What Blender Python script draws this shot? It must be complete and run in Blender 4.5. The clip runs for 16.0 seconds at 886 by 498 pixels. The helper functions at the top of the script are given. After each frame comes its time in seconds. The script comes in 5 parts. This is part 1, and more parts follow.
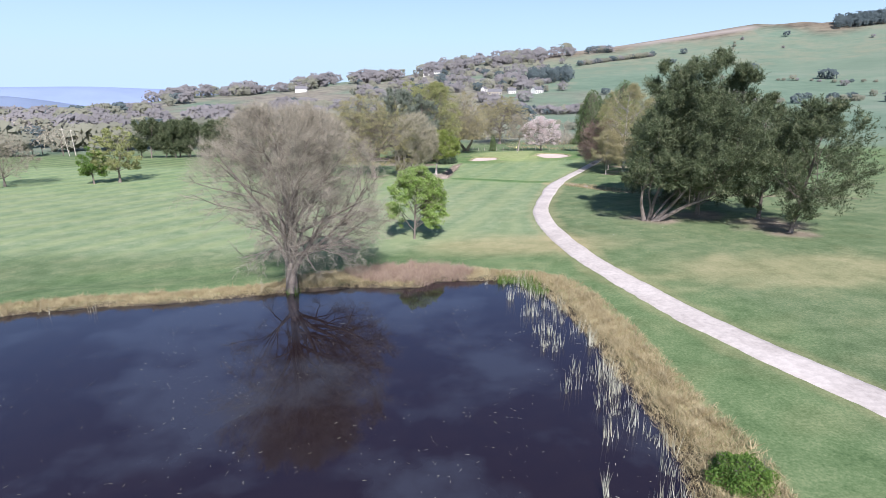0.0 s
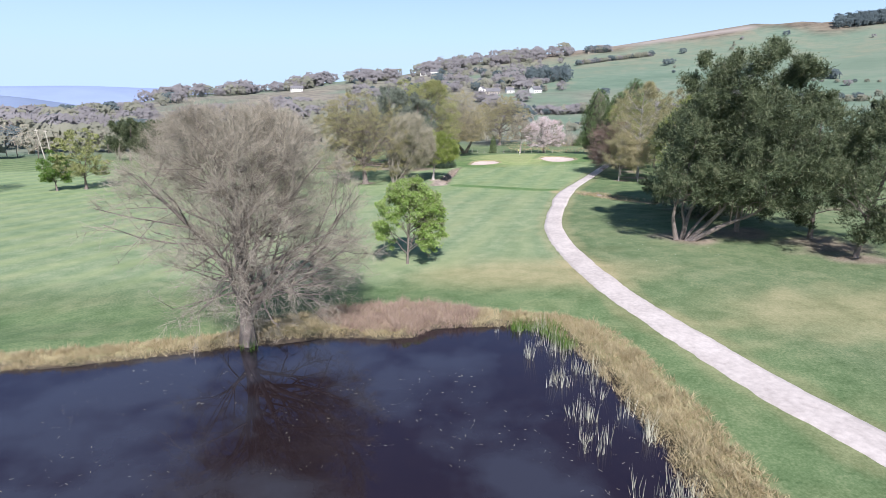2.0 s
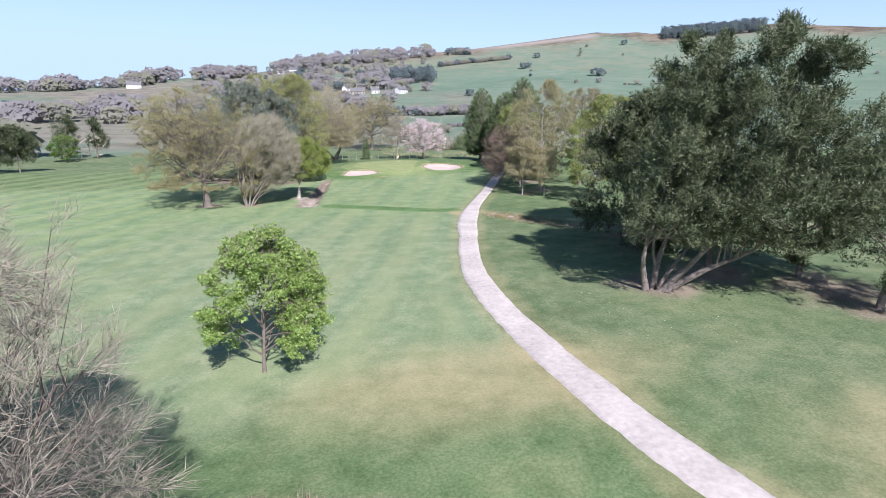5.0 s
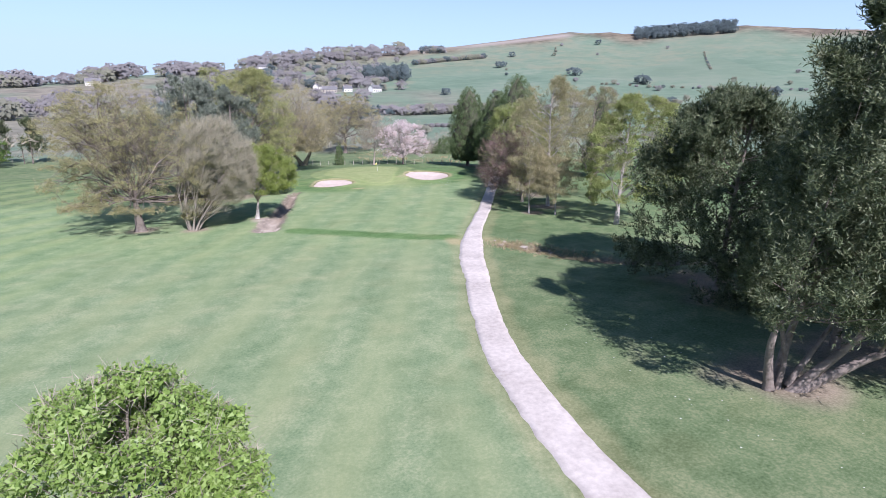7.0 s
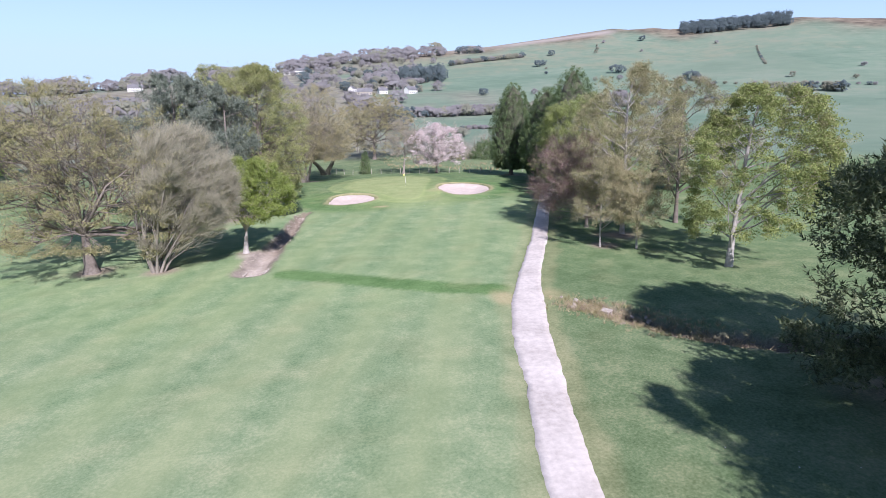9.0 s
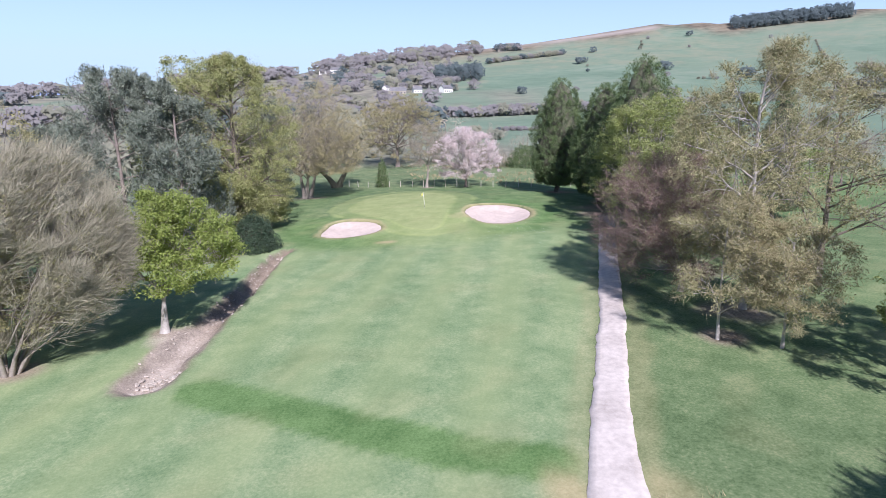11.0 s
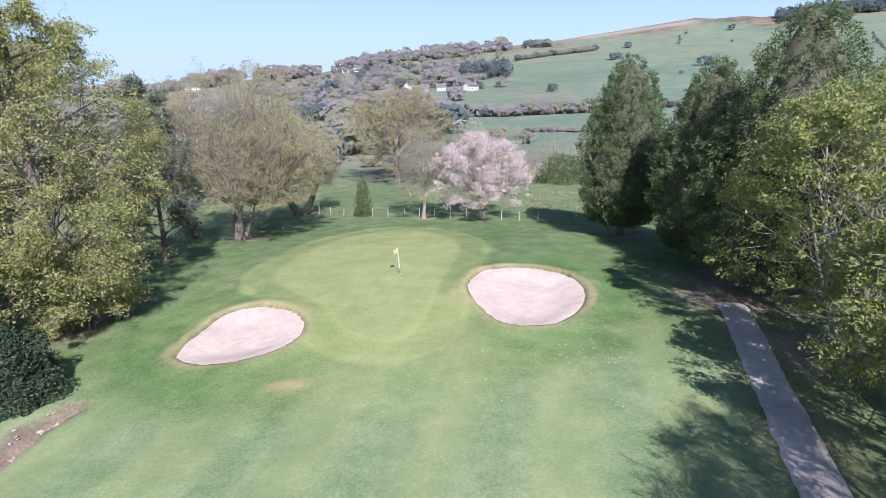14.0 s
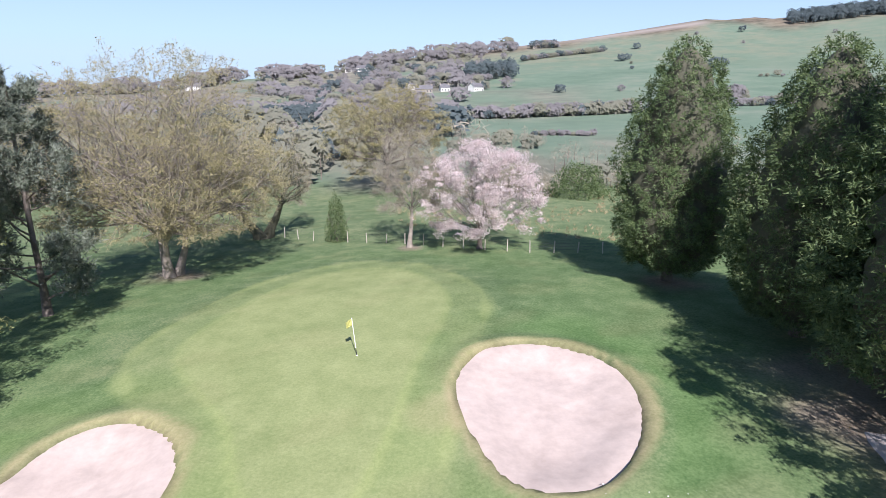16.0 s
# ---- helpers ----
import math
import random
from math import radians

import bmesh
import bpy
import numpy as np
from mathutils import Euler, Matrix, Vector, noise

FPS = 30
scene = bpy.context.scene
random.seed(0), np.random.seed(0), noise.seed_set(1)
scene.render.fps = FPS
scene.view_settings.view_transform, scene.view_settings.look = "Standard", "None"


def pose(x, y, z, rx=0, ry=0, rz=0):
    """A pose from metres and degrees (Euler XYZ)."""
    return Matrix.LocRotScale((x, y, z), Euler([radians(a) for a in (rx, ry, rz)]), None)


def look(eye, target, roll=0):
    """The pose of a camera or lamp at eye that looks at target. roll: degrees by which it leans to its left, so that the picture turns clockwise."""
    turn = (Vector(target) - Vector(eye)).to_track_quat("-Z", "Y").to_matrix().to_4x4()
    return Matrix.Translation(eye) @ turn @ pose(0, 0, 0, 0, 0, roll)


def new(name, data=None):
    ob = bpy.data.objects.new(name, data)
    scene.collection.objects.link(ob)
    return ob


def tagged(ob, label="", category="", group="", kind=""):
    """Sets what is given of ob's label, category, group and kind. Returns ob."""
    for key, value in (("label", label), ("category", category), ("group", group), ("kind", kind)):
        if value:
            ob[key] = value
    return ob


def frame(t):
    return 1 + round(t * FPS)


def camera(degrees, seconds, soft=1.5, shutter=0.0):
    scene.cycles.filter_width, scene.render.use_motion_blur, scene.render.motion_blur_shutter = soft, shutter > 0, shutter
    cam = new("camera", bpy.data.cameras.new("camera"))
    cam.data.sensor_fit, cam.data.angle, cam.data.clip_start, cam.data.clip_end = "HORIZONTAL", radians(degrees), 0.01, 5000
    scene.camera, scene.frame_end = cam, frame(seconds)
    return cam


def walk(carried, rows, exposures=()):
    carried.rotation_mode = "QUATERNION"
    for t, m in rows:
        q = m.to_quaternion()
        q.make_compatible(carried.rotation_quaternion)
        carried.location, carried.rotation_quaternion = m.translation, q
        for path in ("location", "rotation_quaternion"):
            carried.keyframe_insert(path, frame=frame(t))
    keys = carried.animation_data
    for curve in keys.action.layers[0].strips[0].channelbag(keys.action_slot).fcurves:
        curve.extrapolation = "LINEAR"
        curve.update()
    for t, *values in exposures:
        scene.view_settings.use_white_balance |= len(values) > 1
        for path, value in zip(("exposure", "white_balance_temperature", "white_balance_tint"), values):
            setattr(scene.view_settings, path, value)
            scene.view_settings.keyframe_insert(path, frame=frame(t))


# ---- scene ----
EXPO, SKY_STRENGTH, SUN_POWER = 0.77, 0.079, 4.6
cam = camera(77.33, 16.0, soft=0.8)
PATH = [
    (0.0, pose(0.000, 0.000, 13.982, 75.676, 0.079, -0.020)),
    (0.5, pose(-0.003, 2.427, 13.969, 75.673, 0.059, 0.015)),
    (1.0, pose(-0.015, 4.792, 13.968, 75.669, 0.059, 0.056)),
    (1.5, pose(0.047, 7.314, 13.995, 75.672, 0.061, 0.078)),
    (2.0, pose(-0.106, 9.934, 14.020, 75.657, 0.011, -0.305)),
    (2.5, pose(-0.124, 12.742, 14.069, 75.649, -0.004, -0.359)),
    (3.0, pose(-0.219, 15.810, 14.024, 75.643, 0.044, -0.807)),
    (3.5, pose(-0.433, 19.231, 13.937, 75.666, -0.022, -2.662)),
    (4.0, pose(-0.377, 22.659, 13.932, 75.675, -0.193, -6.186)),
    (4.5, pose(-0.468, 26.340, 13.952, 75.746, -0.202, -11.407)),
    (7.0, pose(1.163, 45.602, 14.276, 75.697, -0.655, -16.653)),
    (7.5, pose(2.236, 49.548, 14.193, 75.781, -0.490, -15.535)),
    (8.0, pose(3.445, 53.634, 14.120, 75.729, -0.012, -14.290)),
    (8.2, pose(3.931, 55.414, 14.120, 75.809, 0.041, -13.382)),
    (10.3, pose(9.018, 75.444, 14.304, 75.800, 0.263, -12.503)),
    (10.5, pose(9.624, 77.492, 14.382, 75.756, 0.268, -11.539)),
    (11.0, pose(11.399, 82.745, 14.557, 75.719, 0.306, -9.230)),
    (11.5, pose(12.918, 87.793, 14.496, 75.743, 0.390, -8.109)),
    (12.0, pose(14.385, 92.869, 14.398, 75.787, 0.418, -7.529)),
    (12.5, pose(15.811, 98.071, 14.350, 75.772, 0.514, -7.184)),
    (13.0, pose(17.102, 103.415, 14.297, 75.751, 0.506, -6.916)),
    (13.5, pose(18.290, 108.839, 14.198, 75.674, 0.334, -6.656)),
    (14.0, pose(19.619, 114.477, 14.180, 75.673, 0.490, -6.413)),
    (14.5, pose(20.707, 119.668, 14.259, 75.648, 0.302, -6.169)),
    (15.0, pose(21.715, 124.265, 14.354, 75.703, 0.256, -5.904)),
    (15.5, pose(22.370, 127.581, 14.343, 75.742, 0.148, -5.846)),
    (16.0, pose(22.661, 129.252, 14.176, 75.769, 0.110, -5.882)),
]
walk(cam, PATH, exposures=[(0.0, EXPO, 6050, 15), (3.5, EXPO, 6050, 15), (7.0, EXPO, 5800, 21), (10.5, EXPO, 5850, 21), (13.0, EXPO, 5900, 20), (16.0, EXPO, 6050, 18)])

# ---- light ----
SUN_EL, SUN_SIDE = radians(39.5), 0.12
world = bpy.data.worlds.new("sky")
scene.world = world
world.use_nodes = True
wn = world.node_tree.nodes
sky = wn.new("ShaderNodeTexSky")
sky.sky_type = 'NISHITA'
sky.sun_disc = False
sky.sun_elevation = SUN_EL
sky.sun_rotation = math.pi - SUN_SIDE
sky.altitude = 900
sky.air_density = 1.0
sky.dust_density = 0.0
sky.ozone_density = 2.6
wn["Background"].inputs["Strength"].default_value = SKY_STRENGTH
haze = wn.new("ShaderNodeVectorMath")
haze.operation = 'MINIMUM'
haze.inputs[1].default_value = (5.55, 6.75, 7.75)
world.node_tree.links.new(sky.outputs[0], haze.inputs[0])
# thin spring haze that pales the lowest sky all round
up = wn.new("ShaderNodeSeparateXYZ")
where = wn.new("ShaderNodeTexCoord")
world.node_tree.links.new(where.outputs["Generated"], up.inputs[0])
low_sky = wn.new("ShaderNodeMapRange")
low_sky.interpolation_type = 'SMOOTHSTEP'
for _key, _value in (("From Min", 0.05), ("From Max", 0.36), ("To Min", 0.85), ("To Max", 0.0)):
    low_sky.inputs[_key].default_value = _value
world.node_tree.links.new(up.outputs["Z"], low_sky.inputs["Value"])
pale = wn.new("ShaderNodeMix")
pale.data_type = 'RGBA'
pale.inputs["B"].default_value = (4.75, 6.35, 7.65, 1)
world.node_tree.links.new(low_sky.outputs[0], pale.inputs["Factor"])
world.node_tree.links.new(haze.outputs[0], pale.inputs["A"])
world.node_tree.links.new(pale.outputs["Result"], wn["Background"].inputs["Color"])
sun = new("sun", bpy.data.lights.new("sun", 'SUN'))
sun.data.energy = SUN_POWER
sun.data.angle = radians(0.53)
sun.data.color = (1.0, 0.965, 0.945)
to_sun = Vector((math.sin(SUN_SIDE) * math.cos(SUN_EL), -math.cos(SUN_SIDE) * math.cos(SUN_EL), math.sin(SUN_EL)))
sun.matrix_world = look(to_sun * 200, (0, 0, 0))

# ---- small tools ----
def rnd(seed):
    return np.random.default_rng(seed)


def mesh_of(name, verts, face_sets, mats, index=None):
    """A mesh from an array of points and one or more arrays of faces; each set takes the material of its place in the list."""
    verts = np.asarray(verts, dtype=np.float32).reshape(-1, 3)
    face_sets = [np.asarray(f, dtype=np.int32) for f in face_sets]
    me = bpy.data.meshes.new(name)
    me.vertices.add(len(verts))
    me.vertices.foreach_set("co", verts.ravel())
    loops = np.concatenate([f.ravel() for f in face_sets])
    sizes = np.concatenate([np.full(len(f), f.shape[1]) for f in face_sets])
    me.loops.add(len(loops))
    me.loops.foreach_set("vertex_index", loops)
    me.polygons.add(len(sizes))
    me.polygons.foreach_set("loop_start", np.concatenate([[0], np.cumsum(sizes)[:-1]]).astype(np.int32))
    slots = np.concatenate([np.full(len(f), i if index is None else index[i]) for i, f in enumerate(face_sets)])
    me.polygons.foreach_set("material_index", slots.astype(np.int32))
    for m in mats:
        me.materials.append(m)
    me.update(calc_edges=True)
    return me


def smooth_shade(me):
    me.polygons.foreach_set("use_smooth", np.ones(len(me.polygons), dtype=bool))
    return me


def piece(name, me, parent, label=""):
    ob = new(name, me)
    ob.parent = parent
    return tagged(ob, label)


def part(name, bm, material, parent, label=""):
    me = bpy.data.meshes.new(name)
    bm.to_mesh(me)
    bm.free()
    me.materials.append(material)
    return piece(name, me, parent, label)


def thing(name, x, y, z, label, category, group="", turn=0):
    ob = new(name)
    ob.matrix_basis = pose(x, y, z, 0, 0, turn)
    ob.empty_display_size = 0.3
    return tagged(ob, label, category, group)


def curve_through(points, closed, per=8):
    """Catmull-Rom curve through control points."""
    p = np.array(points, dtype=float)
    n = len(p)
    out = []
    for i in range(n if closed else n - 1):
        if closed:
            a, b, c, d = p[(i - 1) % n], p[i], p[(i + 1) % n], p[(i + 2) % n]
        else:
            a, b, c, d = p[max(i - 1, 0)], p[i], p[i + 1], p[min(i + 2, n - 1)]
        for t in np.arange(per) / per:
            out.append(0.5 * (2 * b + (c - a) * t + (2 * a - 5 * b + 4 * c - d) * t * t + (3 * b - a - 3 * c + d) * t ** 3))
    if not closed:
        out.append(p[-1])
    return np.array(out)


def line_distance(x, y, line, closed=False):
    """Distance from points to a polyline; negative inside a closed one."""
    x, y = np.asarray(x, dtype=float), np.asarray(y, dtype=float)
    best = np.full(x.shape, 1e9)
    inside = np.zeros(x.shape, dtype=bool)
    n = len(line)
    for i in range(n if closed else n - 1):
        (ax, ay), (bx, by) = line[i], line[(i + 1) % n]
        dx, dy = bx - ax, by - ay
        t = np.clip(((x - ax) * dx + (y - ay) * dy) / (dx * dx + dy * dy + 1e-9), 0, 1)
        best = np.minimum(best, np.hypot(x - ax - t * dx, y - ay - t * dy))
        if closed:
            cross = ((ay > y) != (by > y)) & (x < dx * (y - ay) / (dy if dy else 1e-9) + ax)
            inside ^= cross
    return np.where(inside, -best, best) if closed else best


def step(a, b, x):
    t = np.clip((np.asarray(x, dtype=float) - a) / (b - a), 0, 1)
    return t * t * (3 - 2 * t)


_w = rnd(5)
_WAVES = [(_w.uniform(0, 2 * math.pi), _w.uniform(0, 2 * math.pi), _w.uniform(0.6, 1.6)) for _ in range(10)]


def ripple(x, y, size, salt=0.0):
    """Smooth uneven field, about -1 to 1, with bumps of the given size."""
    out = 0.0
    for i, (a, ph, s) in enumerate(_WAVES):
        k = 2 * math.pi * s / size
        out = out + np.sin((x * math.cos(a + salt) + y * math.sin(a + salt)) * k + ph * (1 + salt) + 1.3 * np.sin(y * k * 0.31 + i))
    return out / 4.0


# ---- materials ----
def material(name):
    m = bpy.data.materials.new(name)
    m.use_nodes = True
    t = m.node_tree
    return m, t, t.nodes["Principled BSDF"]


def node(t, kind, **values):
    n = t.nodes.new(kind)
    for k, v in values.items():
        if k in n.inputs:
            n.inputs[k].default_value = v
    return n


def noise_at(t, scale, detail=5.0, rough=0.6, coords=None):
    n = node(t, "ShaderNodeTexNoise", Scale=scale, Detail=detail, Roughness=rough)
    if coords is None:
        coords = t.nodes.get("coords") or t.nodes.new("ShaderNodeTexCoord")
        coords.name = "coords"
    t.links.new(coords.outputs["Object"], n.inputs["Vector"])
    return n.outputs["Fac"]


def ramp(t, fac, stops):
    r = t.nodes.new("ShaderNodeValToRGB")
    el = r.color_ramp.elements
    while len(el) < len(stops):
        el.new(0.5)
    for e, (p, c) in zip(el, stops):
        e.position, e.color = p, (*c, 1)
    t.links.new(fac, r.inputs["Fac"])
    return r.outputs["Color"]


def mix(t, fac, a, b, mode='MIX'):
    n = t.nodes.new("ShaderNodeMix")
    n.data_type, n.blend_type = 'RGBA', mode
    for sock, v in ((n.inputs["Factor"], fac), (n.inputs["A"], a), (n.inputs["B"], b)):
        if isinstance(v, (int, float)):
            sock.default_value = v
        elif isinstance(v, tuple):
            sock.default_value = (*v, 1)
        else:
            t.links.new(v, sock)
    return n.outputs["Result"]


def maths(t, op, a, b=0.0, c=0.0):
    n = t.nodes.new("ShaderNodeMath")
    n.operation = op
    for sock, v in zip(n.inputs, (a, b, c)):
        if isinstance(v, (int, float)):
            sock.default_value = v
        else:
            t.links.new(v, sock)
    return n.outputs[0]


def bump(t, bsdf, height, strength, distance):
    b = node(t, "ShaderNodeBump", Strength=strength, Distance=distance)
    t.links.new(height, b.inputs["Height"])
    t.links.new(b.outputs["Normal"], bsdf.inputs["Normal"])


def leaf_material(name, stops, rough=0.6, through_light=0.35, grain=0.9, clumps=0.75, single=0.5):
    """Leaves: each one its own shade, light passing through, and broad drifts of tone in the crown."""
    m, t, b = material(name)
    g = t.nodes.new("ShaderNodeNewGeometry")
    drift = maths(t, 'MULTIPLY', maths(t, 'SUBTRACT', noise_at(t, grain, 3.0), 0.5), clumps)
    tone = maths(t, 'ADD', maths(t, 'ADD', maths(t, 'MULTIPLY', g.outputs["Random Per Island"], single), 0.5 - single / 2), drift)
    col = ramp(t, tone, stops)
    t.links.new(col, b.inputs["Base Color"])
    b.inputs["Roughness"].default_value = rough
    b.inputs["Specular IOR Level"].default_value = 0.25
    tr = t.nodes.new("ShaderNodeBsdfTranslucent")
    t.links.new(col, tr.inputs["Color"])
    s = t.nodes.new("ShaderNodeMixShader")
    s.inputs[0].default_value = through_light
    t.links.new(b.outputs[0], s.inputs[1])
    t.links.new(tr.outputs[0], s.inputs[2])
    t.links.new(s.outputs[0], t.nodes["Material Output"].inputs["Surface"])
    return m


def bark_material(name, dark, light, scale=6.0):
    m, t, b = material(name)
    n1, n2 = noise_at(t, scale, 6.0, 0.7), noise_at(t, scale * 0.15, 3.0)
    col = ramp(t, maths(t, 'ADD', maths(t, 'MULTIPLY', n1, 0.6), maths(t, 'MULTIPLY', n2, 0.4)), [(0.3, dark), (0.68, light)])
    t.links.new(col, b.inputs["Base Color"])
    b.inputs["Roughness"].default_value = 0.9
    bump(t, b, n1, 0.5, 0.04)
    return m


def plain_material(name, dark, light, scale, rough=0.8, strength=0.2, distance=0.01):
    m, t, b = material(name)
    n1, n2 = noise_at(t, scale, 6.0, 0.65), noise_at(t, scale * 0.12, 3.0)
    col = ramp(t, maths(t, 'ADD', maths(t, 'MULTIPLY', n1, 0.55), maths(t, 'MULTIPLY', n2, 0.45)), [(0.32, dark), (0.66, light)])
    t.links.new(col, b.inputs["Base Color"])
    b.inputs["Roughness"].default_value = rough
    bump(t, b, n1, strength, distance)
    return m


def ground_material():
    m, t, b = material("turf_and_fields")

    def mask(name):
        a = t.nodes.new("ShaderNodeAttribute")
        a.attribute_name = name
        return a.outputs["Fac"]
    fine, mid, wide, huge = noise_at(t, 7.0, 6.0, 0.7), noise_at(t, 0.55, 6.0, 0.65), noise_at(t, 0.06, 4.0), noise_at(t, 0.012, 4.0)
    blotch = noise_at(t, 0.11, 7.0, 0.62)
    tone = maths(t, 'ADD', maths(t, 'MULTIPLY', fine, 0.46), maths(t, 'ADD', maths(t, 'MULTIPLY', mid, 0.34), maths(t, 'MULTIPLY', wide, 0.20)))
    along = t.nodes.new("ShaderNodeMapping")
    along.inputs["Rotation"].default_value = (0, 0, radians(19))
    t.links.new(t.nodes["coords"].outputs["Object"], along.inputs["Vector"])
    drawn = t.nodes.new("ShaderNodeMapping")
    drawn.inputs["Scale"].default_value = (0.55, 0.06, 1.0)
    t.links.new(along.outputs[0], drawn.inputs["Vector"])
    streak_noise = node(t, "ShaderNodeTexNoise", Scale=1.0, Detail=5.0, Roughness=0.6)
    t.links.new(drawn.outputs[0], streak_noise.inputs["Vector"])
    streak = streak_noise.outputs["Fac"]
    tone_cut = maths(t, 'ADD', maths(t, 'MULTIPLY', fine, 0.38), maths(t, 'ADD', maths(t, 'MULTIPLY', streak, 0.12), maths(t, 'ADD', maths(t, 'MULTIPLY', mid, 0.34), maths(t, 'MULTIPLY', blotch, 0.16))))
    rough_grass = ramp(t, tone, [(0.40, (0.076, 0.114, 0.048)), (0.5, (0.134, 0.180, 0.084)), (0.60, (0.228, 0.248, 0.130))])
    fairway = ramp(t, tone_cut, [(0.40, (0.132, 0.192, 0.092)), (0.5, (0.204, 0.260, 0.136)), (0.61, (0.325, 0.348, 0.196))])
    green = ramp(t, tone_cut, [(0.40, (0.210, 0.254, 0.098)), (0.60, (0.335, 0.362, 0.160))])
    collar = ramp(t, tone, [(0.38, (0.240, 0.295, 0.105)), (0.61, (0.365, 0.395, 0.165))])
    lush = ramp(t, tone, [(0.42, (0.075, 0.140, 0.043)), (0.58, (0.150, 0.235, 0.085))])
    dry = ramp(t, tone, [(0.34, (0.28, 0.235, 0.11)), (0.62, (0.42, 0.36, 0.20))])
    litter = ramp(t, tone, [(0.38, (0.15, 0.11, 0.08)), (0.6, (0.36, 0.28, 0.215))])
    mud = ramp(t, tone, [(0.36, (0.035, 0.028, 0.02)), (0.6, (0.09, 0.07, 0.05))])
    # blue haze of distance is mixed into these hill pasture greens
    pasture = ramp(t, maths(t, 'ADD', maths(t, 'MULTIPLY', huge, 0.6), maths(t, 'MULTIPLY', wide, 0.4)), [(0.36, (0.118, 0.172, 0.115)), (0.5, (0.15, 0.208, 0.14)), (0.62, (0.205, 0.238, 0.17))])
    moor = ramp(t, maths(t, 'ADD', maths(t, 'MULTIPLY', huge, 0.5), maths(t, 'MULTIPLY', wide, 0.5)), [(0.4, (0.10, 0.075, 0.055)), (0.58, (0.24, 0.195, 0.135))])
    cells = node(t, "ShaderNodeTexVoronoi", Scale=0.0052)
    t.links.new(t.nodes["coords"].outputs["Object"], cells.inputs["Vector"])
    field = t.nodes.new("ShaderNodeSeparateColor")
    t.links.new(cells.outputs["Color"], field.inputs[0])
    pasture = mix(t, maths(t, 'MULTIPLY', field.outputs[0], 0.55), pasture, (0.175, 0.215, 0.145))
    pasture = mix(t, maths(t, 'MULTIPLY', ramp(t, maths(t, 'ADD', maths(t, 'MULTIPLY', noise_at(t, 0.03, 8.0, 0.7), 0.7), maths(t, 'MULTIPLY', field.outputs[1], 0.3)), [(0.52, (0, 0, 0)), (0.68, (1, 1, 1))]), 0.6), pasture, (0.245, 0.225, 0.15))
    col = mix(t, mask("pasture"), rough_grass, pasture)
    col = mix(t, mask("moor"), col, moor)
    col = mix(t, mask("bare_rock"), col, (0.34, 0.29, 0.245))
    scrub = ramp(t, wide, [(0.38, (0.17, 0.15, 0.115)), (0.6, (0.27, 0.24, 0.18))])
    col = mix(t, mask("plough"), col, scrub)
    col = mix(t, mask("fairway"), col, fairway)
    wave = node(t, "ShaderNodeTexWave", Scale=0.055, Distortion=1.6, Detail=2.0)
    wave.inputs["Detail Scale"].default_value = 0.5
    turn = t.nodes.new("ShaderNodeMapping")
    turn.inputs["Rotation"].default_value = (0, 0, radians(27))
    t.links.new(t.nodes["coords"].outputs["Object"], turn.inputs["Vector"])
    t.links.new(turn.outputs[0], wave.inputs["Vector"])
    stripes = maths(t, 'MULTIPLY', maths(t, 'SUBTRACT', wave.outputs["Fac"], 0.35), mask("striped"))
    col = mix(t, maths(t, 'MULTIPLY', stripes, 0.60), col, (0.31, 0.345, 0.150))
    wave2 = node(t, "ShaderNodeTexWave", Scale=0.06, Distortion=0.35, Detail=2.0)
    wave2.inputs["Detail Scale"].default_value = 0.4
    turn2 = t.nodes.new("ShaderNodeMapping")
    turn2.inputs["Rotation"].default_value = (0, 0, radians(19))
    t.links.new(t.nodes["coords"].outputs["Object"], turn2.inputs["Vector"])
    t.links.new(turn2.outputs[0], wave2.inputs["Vector"])
    bands = maths(t, 'MULTIPLY', maths(t, 'MULTIPLY', wave2.outputs["Fac"], streak), mask("mown"))
    col = mix(t, maths(t, 'MULTIPLY', bands, 0.8), col, (0.30, 0.325, 0.16))
    col = mix(t, mask("verdant"), col, mix(t, 1.0, col, (0.955, 1.01, 0.935), 'MULTIPLY'))
    col = mix(t, mask("lush"), col, lush)
    col = mix(t, mask("collar"), col, collar)
    col = mix(t, mask("putting"), col, green)
    worn = maths(t, 'MULTIPLY', mask("dry"), maths(t, 'ADD', 0.35, mid))
    col = mix(t, maths(t, 'MINIMUM', worn, 1.0), col, dry)
    col = mix(t, mask("litter"), col, litter)
    col = mix(t, mask("silt"), col, ramp(t, tone, [(0.38, (0.26, 0.21, 0.165)), (0.6, (0.56, 0.47, 0.39))]))
    col = mix(t, mask("mud"), col, mud)
    t.links.new(col, b.inputs["Base Color"])
    b.inputs["Roughness"].default_value = 0.95
    b.inputs["Specular IOR Level"].default_value = 0.15
    bump(t, b, fine, 0.4, 0.06)
    return m


